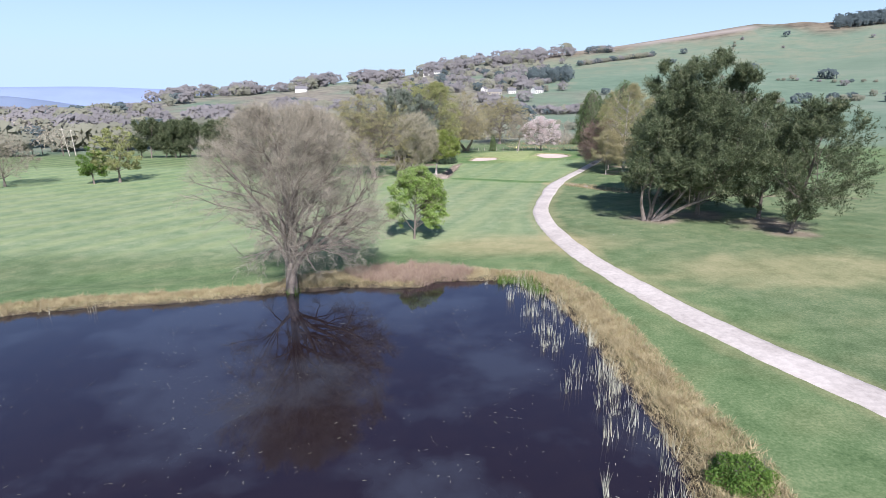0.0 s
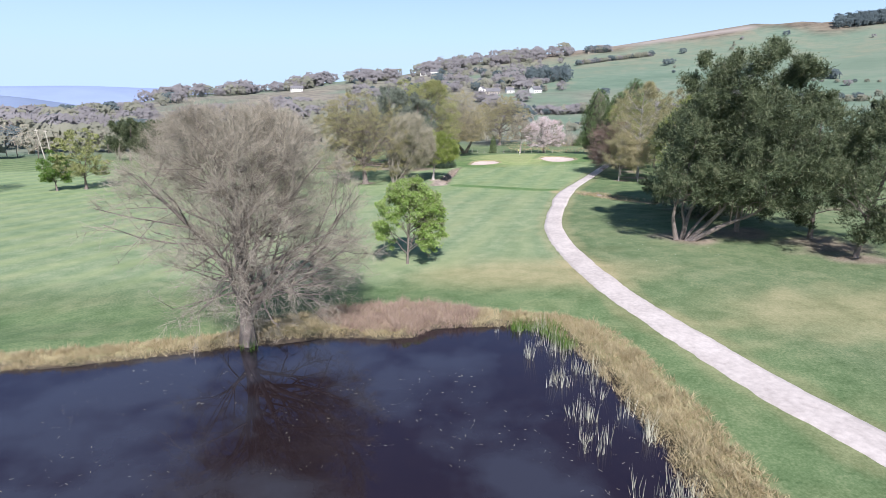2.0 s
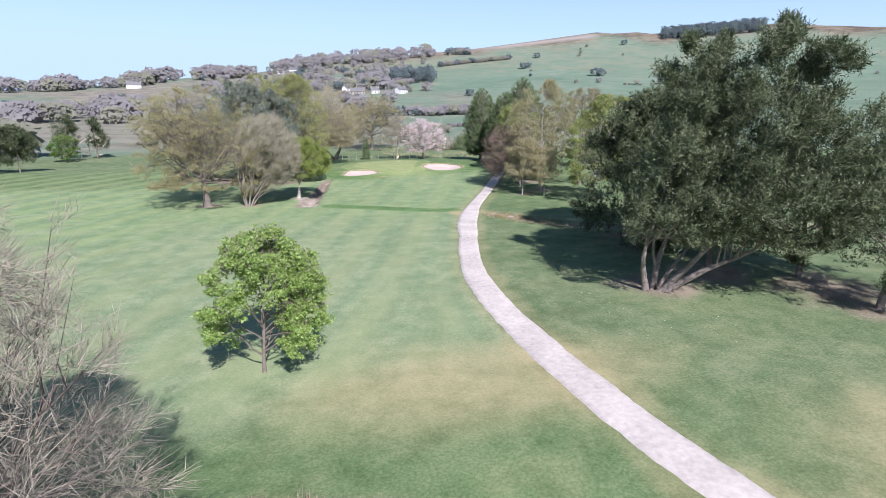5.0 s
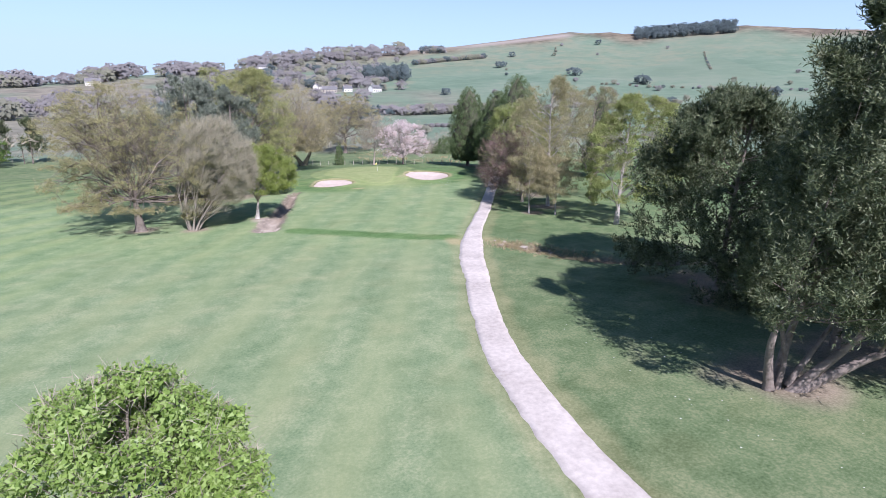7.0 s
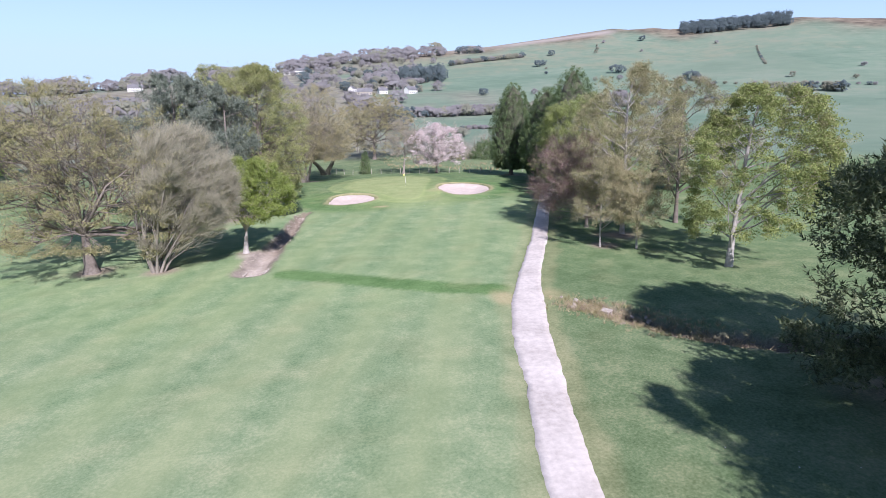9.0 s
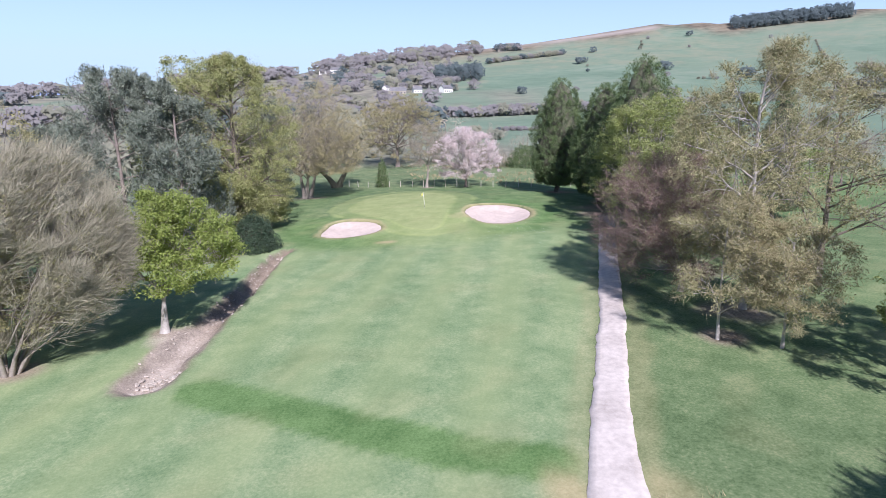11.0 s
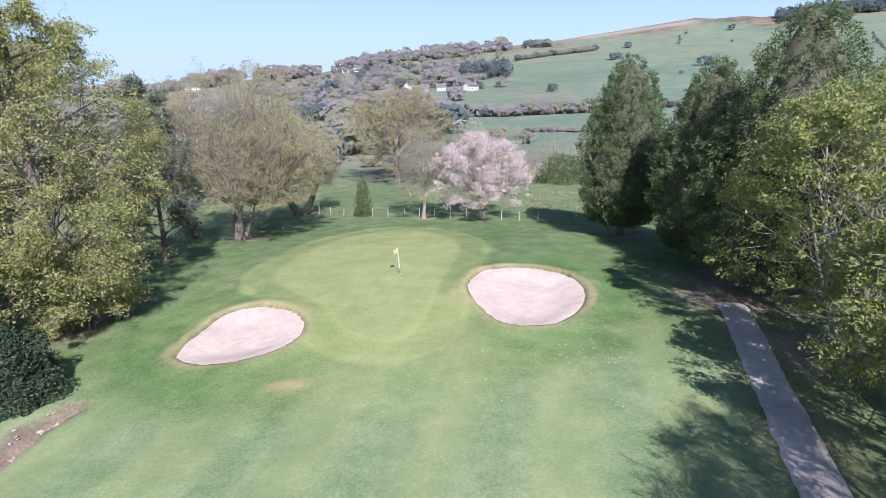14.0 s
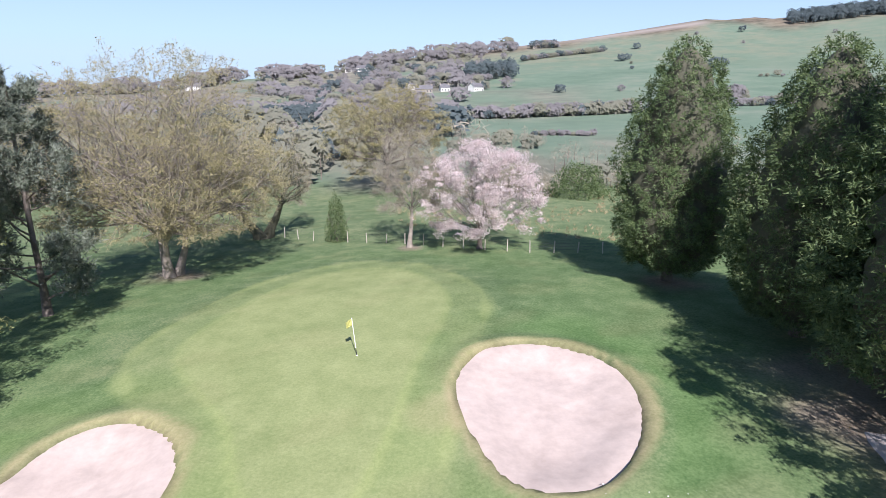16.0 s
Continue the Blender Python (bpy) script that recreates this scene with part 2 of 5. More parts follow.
def water_material():
    m, t, b = material("dark_pond_water")
    beds = mix(t, noise_at(t, 0.5, 4.0), (0.012, 0.008, 0.010), (0.023, 0.015, 0.014))
    silt = ramp(t, noise_at(t, 0.10, 6.0, 0.55), [(0.47, (0, 0, 0)), (0.58, (1, 1, 1))])
    # silt patches, greyed also to paint in the pale cloud mirrored there
    col = mix(t, silt, beds, (0.036, 0.036, 0.043))
    t.links.new(col, b.inputs["Base Color"])
    b.inputs["Roughness"].default_value = 0.03
    b.inputs["IOR"].default_value = 1.6
    # reflections are coloured blue here to deepen the mirrored sky
    b.inputs["Specular Tint"].default_value = (0.50, 0.56, 1.15, 1)
    bump(t, b, noise_at(t, 1.3, 2.0), 0.03, 0.02)
    return m


GRASS = ground_material()
WATER = water_material()
SAND = plain_material("pale_pink_sand", (0.44, 0.35, 0.295), (0.62, 0.505, 0.43), 2.0, 0.95, 0.3, 0.03)
GRAVEL = plain_material("pale_gravel", (0.37, 0.315, 0.275), (0.63, 0.555, 0.49), 3.0, 0.95, 0.4, 0.02)
BARK = bark_material("grey_brown_bark", (0.085, 0.065, 0.05), (0.24, 0.20, 0.165))
BARK_PALE = bark_material("pale_birch_bark", (0.20, 0.175, 0.15), (0.50, 0.455, 0.405), 3.0)
BARK_MID = bark_material("light_grey_bark", (0.15, 0.125, 0.10), (0.36, 0.31, 0.255), 4.0)
BARK_PINE = bark_material("pine_bark", (0.09, 0.07, 0.056), (0.28, 0.23, 0.195), 4.0)
TWIG = leaf_material("grey_twigs", [(0.15, (0.20, 0.175, 0.13)), (0.85, (0.45, 0.395, 0.30))], 0.9, 0.1)
TWIG_PURPLE = leaf_material("purple_twigs", [(0.15, (0.11, 0.07, 0.06)), (0.85, (0.30, 0.21, 0.175))], 0.9, 0.05)
LEAF_YOUNG = leaf_material("fresh_green_leaves", [(0.15, (0.20, 0.30, 0.065)), (0.55, (0.34, 0.46, 0.125)), (0.80, (0.48, 0.58, 0.24)), (0.93, (0.68, 0.72, 0.57))], 0.5, 0.5)
LEAF_GREEN = leaf_material("spring_green_leaves", [(0.15, (0.07, 0.14, 0.025)), (0.9, (0.22, 0.33, 0.07))], 0.55, 0.4)
LEAF_OLIVE = leaf_material("olive_buds", [(0.15, (0.22, 0.20, 0.095)), (0.9, (0.46, 0.42, 0.20))], 0.6, 0.35)
LEAF_YELLOW = leaf_material("yellow_green_buds", [(0.15, (0.20, 0.212, 0.078)), (0.9, (0.46, 0.465, 0.195))], 0.6, 0.35)
LEAF_TAN = leaf_material("tan_olive_buds", [(0.15, (0.23, 0.20, 0.10)), (0.9, (0.46, 0.41, 0.21))], 0.6, 0.3)
LEAF_HAWTHORN = leaf_material("hawthorn_leaves", [(0.15, (0.15, 0.20, 0.042)), (0.9, (0.38, 0.43, 0.115))], 0.55, 0.4)
LEAF_WILLOW = leaf_material("pale_spring_leaves", [(0.15, (0.16, 0.20, 0.055)), (0.9, (0.42, 0.45, 0.16))], 0.55, 0.4)
TWIG_OLIVE = leaf_material("olive_tan_twigs", [(0.15, (0.22, 0.19, 0.10)), (0.85, (0.47, 0.41, 0.235))], 0.9, 0.1)
TWIG_PALE = leaf_material("pale_grey_twigs", [(0.15, (0.20, 0.18, 0.12)), (0.85, (0.45, 0.41, 0.30))], 0.9, 0.05)
# bark of the ivy tree, also the painted shade inside cypress crowns
BARK_AND_SHADE = bark_material("ivy_bark_and_core_shade", (0.045, 0.05, 0.03), (0.13, 0.12, 0.075), 5.0)
LEAF_BIRCH = leaf_material("birch_buds", [(0.15, (0.19, 0.18, 0.088)), (0.9, (0.40, 0.375, 0.185))], 0.6, 0.3)
BLOSSOM = leaf_material("pale_blossom", [(0.15, (0.54, 0.42, 0.40)), (0.9, (0.88, 0.78, 0.75))], 0.7, 0.3)
# strong drift paints lit and shaded tufts into both needle colours
NEEDLE = leaf_material("pine_needles", [(0.12, (0.030, 0.044, 0.021)), (0.5, (0.092, 0.115, 0.054)), (0.9, (0.25, 0.265, 0.15))], 0.5, 0.15, 1.5, 1.9, 0.22)
NEEDLE_BLUE = leaf_material("blue_green_needles", [(0.12, (0.060, 0.078, 0.056)), (0.9, (0.31, 0.335, 0.255))], 0.5, 0.12, 1.2, 1.7, 0.25)
CYPRESS = leaf_material("cypress_sprays", [(0.15, (0.055, 0.088, 0.034)), (0.6, (0.125, 0.17, 0.066)), (0.92, (0.23, 0.27, 0.115))], 0.6, 0.15)
HOLLY = leaf_material("holly_leaves", [(0.15, (0.02, 0.04, 0.022)), (0.9, (0.075, 0.105, 0.06))], 0.55, 0.05)
STRAW = leaf_material("dry_grass_blades", [(0.15, (0.26, 0.20, 0.10)), (0.9, (0.58, 0.49, 0.30))], 0.9, 0.2)
RUST = leaf_material("rust_brown_stems", [(0.15, (0.24, 0.165, 0.12)), (0.9, (0.46, 0.35, 0.265))], 0.9, 0.1)
REED = leaf_material("bleached_reeds", [(0.1, (0.36, 0.33, 0.20)), (0.9, (0.72, 0.70, 0.55))], 0.8, 0.2)
# far crowns: colours paled and blued to hold the valley haze
HAZED_BARE = leaf_material("hazed_bare_crowns", [(0.2, (0.205, 0.188, 0.182)), (0.8, (0.30, 0.278, 0.27))], 0.7, 0.4, 0.045, 1.3, 0.12)
HAZED_BUD = leaf_material("hazed_budding_crowns", [(0.2, (0.20, 0.20, 0.15)), (0.8, (0.30, 0.29, 0.21))], 0.7, 0.4, 0.045, 1.3, 0.12)
HAZED_DARK = leaf_material("hazed_evergreen_crowns", [(0.15, (0.065, 0.085, 0.09)), (0.9, (0.13, 0.16, 0.155))], 0.7, 0.3, 0.045, 1.3, 0.12)
STONE = plain_material("gritstone", (0.25, 0.205, 0.165), (0.52, 0.445, 0.37), 6.0, 0.9, 0.5, 0.02)
EARTH = plain_material("dark_wet_earth", (0.03, 0.024, 0.018), (0.10, 0.075, 0.055), 5.0, 0.9, 0.5, 0.03)
WOOD = plain_material("weathered_post_wood", (0.30, 0.26, 0.20), (0.56, 0.51, 0.42), 9.0, 0.9)
WHITE = plain_material("white_paint", (0.74, 0.72, 0.66), (0.82, 0.80, 0.75), 8.0, 0.5)
YELLOW = plain_material("yellow_cloth", (0.76, 0.72, 0.22), (0.84, 0.80, 0.34), 10.0, 0.8)
BLACK = plain_material("black_rubber", (0.015, 0.015, 0.015), (0.03, 0.03, 0.03), 10.0, 0.6)
RENDERED = plain_material("whitewashed_wall", (0.62, 0.58, 0.52), (0.80, 0.77, 0.71), 2.0, 0.9)
STONEWALL = plain_material("house_stone", (0.26, 0.22, 0.18), (0.46, 0.40, 0.33), 2.0, 0.9)
SLATE = plain_material("slate_roof", (0.10, 0.095, 0.095), (0.21, 0.20, 0.20), 2.0, 0.7)
GLASS_DARK = plain_material("window_glass", (0.02, 0.025, 0.03), (0.05, 0.055, 0.065), 1.0, 0.1)


# ---- the lie of the land ----
POND = curve_through([(-33, 34), (-27.6, 37.1), (-21, 38.4), (-15.7, 39.8), (-10.4, 41.5), (-6.3, 42.3), (-2.4, 42.1), (-0.4, 43.6), (4.2, 44.0), (7.0, 43.7),
                      (8.5, 38.0), (9.3, 32.5), (9.4, 27), (9.8, 22), (9.2, 17), (7, 8), (-2, -6), (-22, -9), (-42, 2), (-45, 22)], True, 6)
GRASS_EDGE = curve_through([(-36, 40.4), (-29, 41.4), (-21, 41.4), (-14, 43.2), (-9, 45.4), (-4, 47.4), (-0.8, 46.9), (3.8, 45.4), (8.2, 44.4), (10.4, 41.2), (11.5, 34), (11.9, 25), (12.1, 17), (9, 6)], False, 6)
TRACK = curve_through([(36, -14), (25.5, 10), (19.2, 25.6), (17.5, 30.2), (16.0, 35.2), (14.7, 41.0), (13.5, 47), (12.8, 53), (12.45, 59), (12.4, 66), (13.1, 73), (14.4, 79), (16.4, 86.2), (19.2, 95.6), (22.8, 104.4), (27.6, 114.3), (36.2, 133.2),
                       (41.0, 143.6), (42.6, 147.2)], False, 8)
BUNKER_RIGHT = curve_through([(25.6, 152.6), (27.4, 156.6), (30.6, 157.4), (33.7, 155.2), (34.1, 151.8), (32.8, 148.4), (30.6, 145.9), (28.4, 145.4), (26.5, 146.9)], True, 8)
BUNKER_LEFT = curve_through([(7.6, 145.2), (7.8, 148.4), (8.8, 151.6), (10.9, 152.5), (13.2, 150.9), (14.4, 148.3), (14.1, 145.9), (12.6, 144.3), (9.9, 143.6)], True, 8)
PUTTING = curve_through([(11.0, 159.2), (12.6, 166.4), (15.6, 172.6), (19.4, 175.8), (24.3, 174.0), (26.4, 165.0), (23.7, 155.6), (22.2, 149.5), (20.4, 145.2), (17.5, 146.6), (15.6, 151.5)], True, 6)
DITCH_LEFT = curve_through([(-0.4, 112.6), (0.8, 120.0), (2.3, 128.2), (2.9, 133.8), (3.5, 138.4), (4.2, 140.2)], False, 6)
DITCH_RIGHT = curve_through([(22.9, 96.4), (24.7, 94.2), (26.2, 92.3), (28.0, 90.2), (33, 87.0), (44, 83), (60, 80)], False, 6)
# bearing from the start, elevation of the ridge and its distance
RIDGE = np.array([(-180, 0.3, 1500), (-60, 0.3, 1300), (-36, 0.1, 1100), (-27, 0.62, 1000), (-23.6, 1.25, 1000), (-18, 1.6, 1020), (-10, 2.6, 1050), (-4.7, 3.1, 1080), (3.7, 4.4, 1120), (9.2, 4.85, 1150),
                  (14.4, 5.45, 1180), (21.8, 6.25, 1250), (28, 6.95, 1320), (34, 6.75, 1330), (42, 7.15, 1330), (48.5, 6.5, 1330), (60, 5.5, 1330), (90, 3.0, 1400), (180, 0.3, 1500)])


def near_land(x, y):
    h = 0.4 + 1.0 * np.tanh((x - 8) / 30) + 0.6 * np.exp(-((x - 21) ** 2 + (y - 160) ** 2) / 225) - 0.045 * np.clip(y - 168, 0, 25)
    return h + 0.10 * ripple(x, y, 24) * step(6, 14, np.abs(x - 14)) * (1 - 0.8 * step(48, 58, y) * step(30, 20, x)) + 0.008 * ripple(x, y, 9, 1.0)


def far_land(x, y):
    d = np.hypot(x, y)
    az = np.degrees(np.arctan2(x, y))
    el = np.interp(az, RIDGE[:, 0], RIDGE[:, 1])
    dist = np.interp(az, RIDGE[:, 0], RIDGE[:, 2])
    top = 13 + dist * np.tan(np.radians(el))
    t = np.clip((d - 230) / (dist - 230), 0, 1.0)
    rise = top * (0.12 * t + 0.88 * t ** 1.9)
    past = np.clip((d - dist) / 900, 0, 1.6)
    bumps = ripple(x, y, 260, 2.0) * 4.0 * t * (1 - t) * 2
    return rise - past ** 1.3 * (top * 0.9 + 25) + bumps, t, az


def land(x, y):
    """Height of the ground, by place, without the cuts for bunkers and pond."""
    x, y = np.asarray(x, dtype=float), np.asarray(y, dtype=float)
    near = near_land(np.clip(x, -140, 140), np.clip(y, -200, 260))
    return near + far_land(x, y)[0]


def bank(x, y, h, pond_d):
    w = step(9, 1.2, pond_d)
    return h * (1 - w) + (0.32 + 0.05 * pond_d) * w


def ground_height(x, y, full=False):
    x, y = np.asarray(x, dtype=float), np.asarray(y, dtype=float)
    h = land(x, y)
    pd = line_distance(x, y, POND, True) + 0.25 * ripple(x, y, 3.2, 0.4)
    h = bank(x, y, h, np.maximum(pd, 0))
    h = np.where(pd < 0.9, np.minimum(h, -0.9 + 1.25 * step(-1.6, 0.9, pd)), h)
    for b in (BUNKER_RIGHT, BUNKER_LEFT):
        bd = line_distance(x, y, b, True)
        h = h + 0.16 * np.exp(-((bd - 0.5) / 0.8) ** 2) - 0.8 * step(0.1, -0.5, bd)
    dl, dr = line_distance(x, y, DITCH_LEFT) / np.interp(y, [112, 118, 124, 140], [1.5, 1.35, 0.95, 0.75]), line_distance(x, y, DITCH_RIGHT)
    h = h - 0.75 * step(1.15, 0.25, dl + 0.15 * ripple(x, y, 2.2)) - 0.85 * step(1.5, 0.3, dr + 0.2 * ripple(x, y, 2.2, 0.7)) * step(23, 26, x)
    return (h, pd, dl, dr) if full else h


def gz(x, y):
    return float(ground_height(np.array([x]), np.array([y]))[0])


def spread(stops):
    """Grid lines: stretches of (from, to, step)."""
    out = []
    for a, b, s in stops:
        out.append(np.arange(a, b - 1e-6, s))
    return np.concatenate(out)


def build_ground():
    far = np.concatenate([[12, 26], np.arange(44, 1340, 36), [1390, 1470, 1600, 1900, 2500, 3600, 4900]]).astype(float)
    gx = np.concatenate([-60 - far[::-1], spread([(-60, -36, 1.2), (-36, -3, 0.6), (-3, 8, 0.45), (8, 35, 0.36), (35, 70, 0.9)]), 70 + far])
    gy = np.concatenate([-20 - far[::-1], spread([(-20, 14, 2.0), (14, 46, 0.45), (46, 88, 0.8), (88, 142, 0.48), (142, 159, 0.30), (159, 225, 1.0)]), 225 + far])
    X, Y = np.meshgrid(gx, gy)
    Z, pd, dl, dr = ground_height(X, Y, True)
    _, t, az = far_land(X, Y)
    nx, ny = len(gx), len(gy)
    i = np.arange(nx * ny).reshape(ny, nx)
    faces = np.stack([i[:-1, :-1], i[:-1, 1:], i[1:, 1:], i[1:, :-1]], -1).reshape(-1, 4)
    me = mesh_of("ground", np.stack([X, Y, Z], -1).reshape(-1, 3), [faces], [GRASS])
    smooth_shade(me)
    n1, n2 = ripple(X, Y, 5, 3.0), ripple(X, Y, 14, 1.7)
    edge = line_distance(X, Y, GRASS_EDGE)
    between = (pd > -0.5) & (line_distance(X, Y, np.concatenate([GRASS_EDGE, POND[::-1][len(POND) // 2 + 8:]]), True) < 0.0)
    td = line_distance(X, Y, TRACK)
    gd = line_distance(X, Y, PUTTING, True)
    br = np.minimum(line_distance(X, Y, BUNKER_RIGHT, True), line_distance(X, Y, BUNKER_LEFT, True))
    masks = {}
    masks["pasture"] = step(0.0, 0.03, t)
    masks["moor"] = step(0.86, 0.97, t + 0.04 * ripple(X, Y, 160, 0.5)) * step(-12, 4, az)
    masks["bare_rock"] = step(0.93, 0.955, t) * step(1.005, 0.99, t) * step(17, 19, az) * step(27.8, 27.2, az) + step(0.95, 0.97, t) * step(7, 12, az) * step(19, 16, az) * 0.5
    masks["plough"] = 0.85 * step(0.02, 0.06, t) * step(0.97, 0.9, t) * step(9, 5, az + 3 * ripple(X, Y, 120)) * step(-0.75, -0.2, ripple(X, Y, 150, 0.8)) + step(0.55, 0.6, t) * step(0.86, 0.8, t) * step(-21, -19, az) * step(-9, -11, az) * 0.8 + step(0.2, 0.24, t) * step(0.5, 0.4, t) * step(8, 9.5, az) * step(19, 15, az) * step(-0.2, 0.3, ripple(X, Y, 90)) * 0.6
    masks["plough"] = masks["plough"] + 0.7 * step(205, 225, Y) * step(345, 320, Y) * step(8, 20, X) * step(110, 90, X) * step(-0.5, 0.4, ripple(X, Y, 34, 0.3))
    beside = X - np.interp(Y, TRACK[:, 1], TRACK[:, 0])
    masks["fairway"] = step(-0.7, -1.5, beside + 0.2 * n1) * step(50, 58, Y + 1.5 * n2) * step(146, 136, Y + 2 * n2)
    masks["striped"] = step(-10, -26, X) * step(48, 60, Y) * step(200, 150, Y) 
    masks["mown"] = step(50, 60, Y) * step(150, 140, Y) * step(-25, -8, X) * step(-1.5, -4.0, beside)
    strip = line_distance(X, Y, np.array([(2.9, 110.8), (9.0, 106.8), (14.8, 103.0), (18.8, 101.2)]))
    masks["lush"] = np.clip(step(1.5, 1.05, strip + 0.1 * n1) + step(6.0, 2.5, br + n1) * step(0.9, 1.6, br) * 0.55 + step(13, 7, pd + 2 * n2) * 0.35 + 0.34 * step(136, 146, Y + 3 * n2) * step(200, 180, Y) * step(-14, -6, X) * step(3.0, 7.0, gd + n1), 0, 1)
    masks["collar"] = step(3.4, 2.4, gd + 0.3 * n1) * 0.36 + step(10.0, 5.0, gd + 1.5 * n1) * step(158, 148, Y) * 0.34 + step(0.45, 0.15, np.abs(gd - 0.15)) * 0.35 + step(0.5, 0.15, np.abs(gd - 2.9) + 0.2 * n1) * 0.3
    masks["verdant"] = step(88, 108, Y + 4 * n2) * step(190, 172, Y)
    masks["putting"] = step(0.2, -0.1, gd)
    tan = 0.6 * step(9, 3, np.hypot((X - 31) / 2.2, (Y - 44) / 0.8) + 2.0 * n1) + step(8, 2, np.hypot((X - 8) / 1.8, (Y - 55) / 0.8)) * 0.8 + step(1.0, 0.2, np.abs(td - 1.3) + 0.4 * n1) * 0.35 \
        + step(0.6, 0.2, np.abs(br - 0.22) + 0.25 * n1) * 0.8 + step(2.0, 0.8, np.hypot(X - 24.6, Y - 150.8)) * 0.4 + 0.12 * step(0.2, 0.9, n1)
    patch = step(1.0, 0.5, np.hypot((X - 14.5) / 1.4, (Y - 140.6) / 0.8) + 0.2 * n1) + 0.8 * step(1.0, 0.3, np.hypot(X - 18.7, (Y - 99.4) / 1.8) / 1.3 + 0.2 * n1) + 0.6 * step(1.0, 0.3, np.hypot(X - 22.6, (Y - 98.6) / 1.6) / 1.4 + 0.2 * n1)
    masks["dry"] = np.clip(np.where(between & ((X > -13) | (pd < 1.5)), 0.95, 0.0) + step(0.9, 0.0, edge) * 0.6 * (pd > 0) * (X > -13) + tan * (pd > 2) + patch, 0, 1) * (t < 0.01)
    under = 0.0
    for cx, cy, r in ((25.5, 65.5, 3.5), (31, 67, 4.0), (33, 79, 4.5), (37, 61, 4.5), (36.5, 57, 3.0), (33, 110.5, 1.6), (37, 114, 2.8), (43, 139, 5), (46, 150, 6.5), (52, 149, 5), (44, 167, 2.6), (3.4, 178.6, 3.0), (-5, 140, 4.5), (-13, 144, 4.5), (-2, 152, 4),
                      (-8.5, 115.4, 1.8), (-14.5, 117, 2.0), (-1.5, 119.9, 1.0), (25, 185.2, 1.4), (43, 147, 4.5), (39.5, 124.5, 3), (-12, 42, 1.6)):
        under = np.maximum(under, step(1.15, 0.35, np.hypot(X - cx, Y - cy) / r + 0.25 * n1))
    rust = step(2.6, 0.8, np.hypot((X + 2.5) / 3.2, (Y - 45.2) / 1.0)) * (pd > 0)
    masks["litter"] = np.clip(under * 0.85 + rust + step(1.35, 0.8, dl + 0.2 * n1) * 0.95 + step(1.4, 0.8, dr + 0.2 * n1) * step(23, 24.5, X) * 0.8, 0, 1)
    masks["silt"] = step(1.25, 0.7, dl + 0.25 * n1) * step(127, 117, Y + n1) * 0.9 + step(1.0, 0.5, np.hypot((X + 0.7) / 1.6, (Y - 118.6) / 1.8) + 0.2 * n1) * 0.7
    masks["mud"] = np.clip(step(0.75, 0.2, pd + 0.15 * n1) + step(0.5, 0.1, np.abs(dl - 0.75) + 0.15 * n1) * 0.35 + step(1.1, 0.4, dr) * step(23, 25, X) * 0.7 + 0.6 * step(0.12, -0.1, br), 0, 1)
    for k, v in masks.items():
        a = me.attributes.new(k, 'FLOAT', 'POINT')
        a.data.foreach_set("value", np.clip(np.broadcast_to(v, X.shape), 0, 1).astype(np.float32).ravel())
    return tagged(new("ground", me), "spring golf course turf rising to hill pasture and moor", "ground", kind="structure")


def sheet_inside(name, outline, inset, height, mat, rings=7):
    """A surface that fills a closed outline in rings towards its middle."""
    o = np.array(outline)
    c = o.mean(0)
    normal_in = (c - o) / np.linalg.norm(c - o, axis=1)[:, None]
    o = o - normal_in * inset
    pts, n = [], len(o)
    for k in range(rings):
        q = o + (c - o) * (k / rings) ** 1.15
        pts.append(q)
    pts = np.concatenate(pts + [c[None]])
    f = []
    for k in range(rings - 1):
        a = np.arange(n) + k * n
        b = (np.arange(n) + 1) % n + k * n
        f.append(np.stack([a, b, b + n, a + n], 1))
    a = np.arange(n) + (rings - 1) * n
    b = (np.arange(n) + 1) % n + (rings - 1) * n
    tri = np.stack([a, b, np.full(n, rings * n)], 1)
    z = height(pts[:, 0], pts[:, 1])
    return smooth_shade(mesh_of(name, np.column_stack([pts, z]), [np.concatenate(f), tri], [mat], [0, 0]))


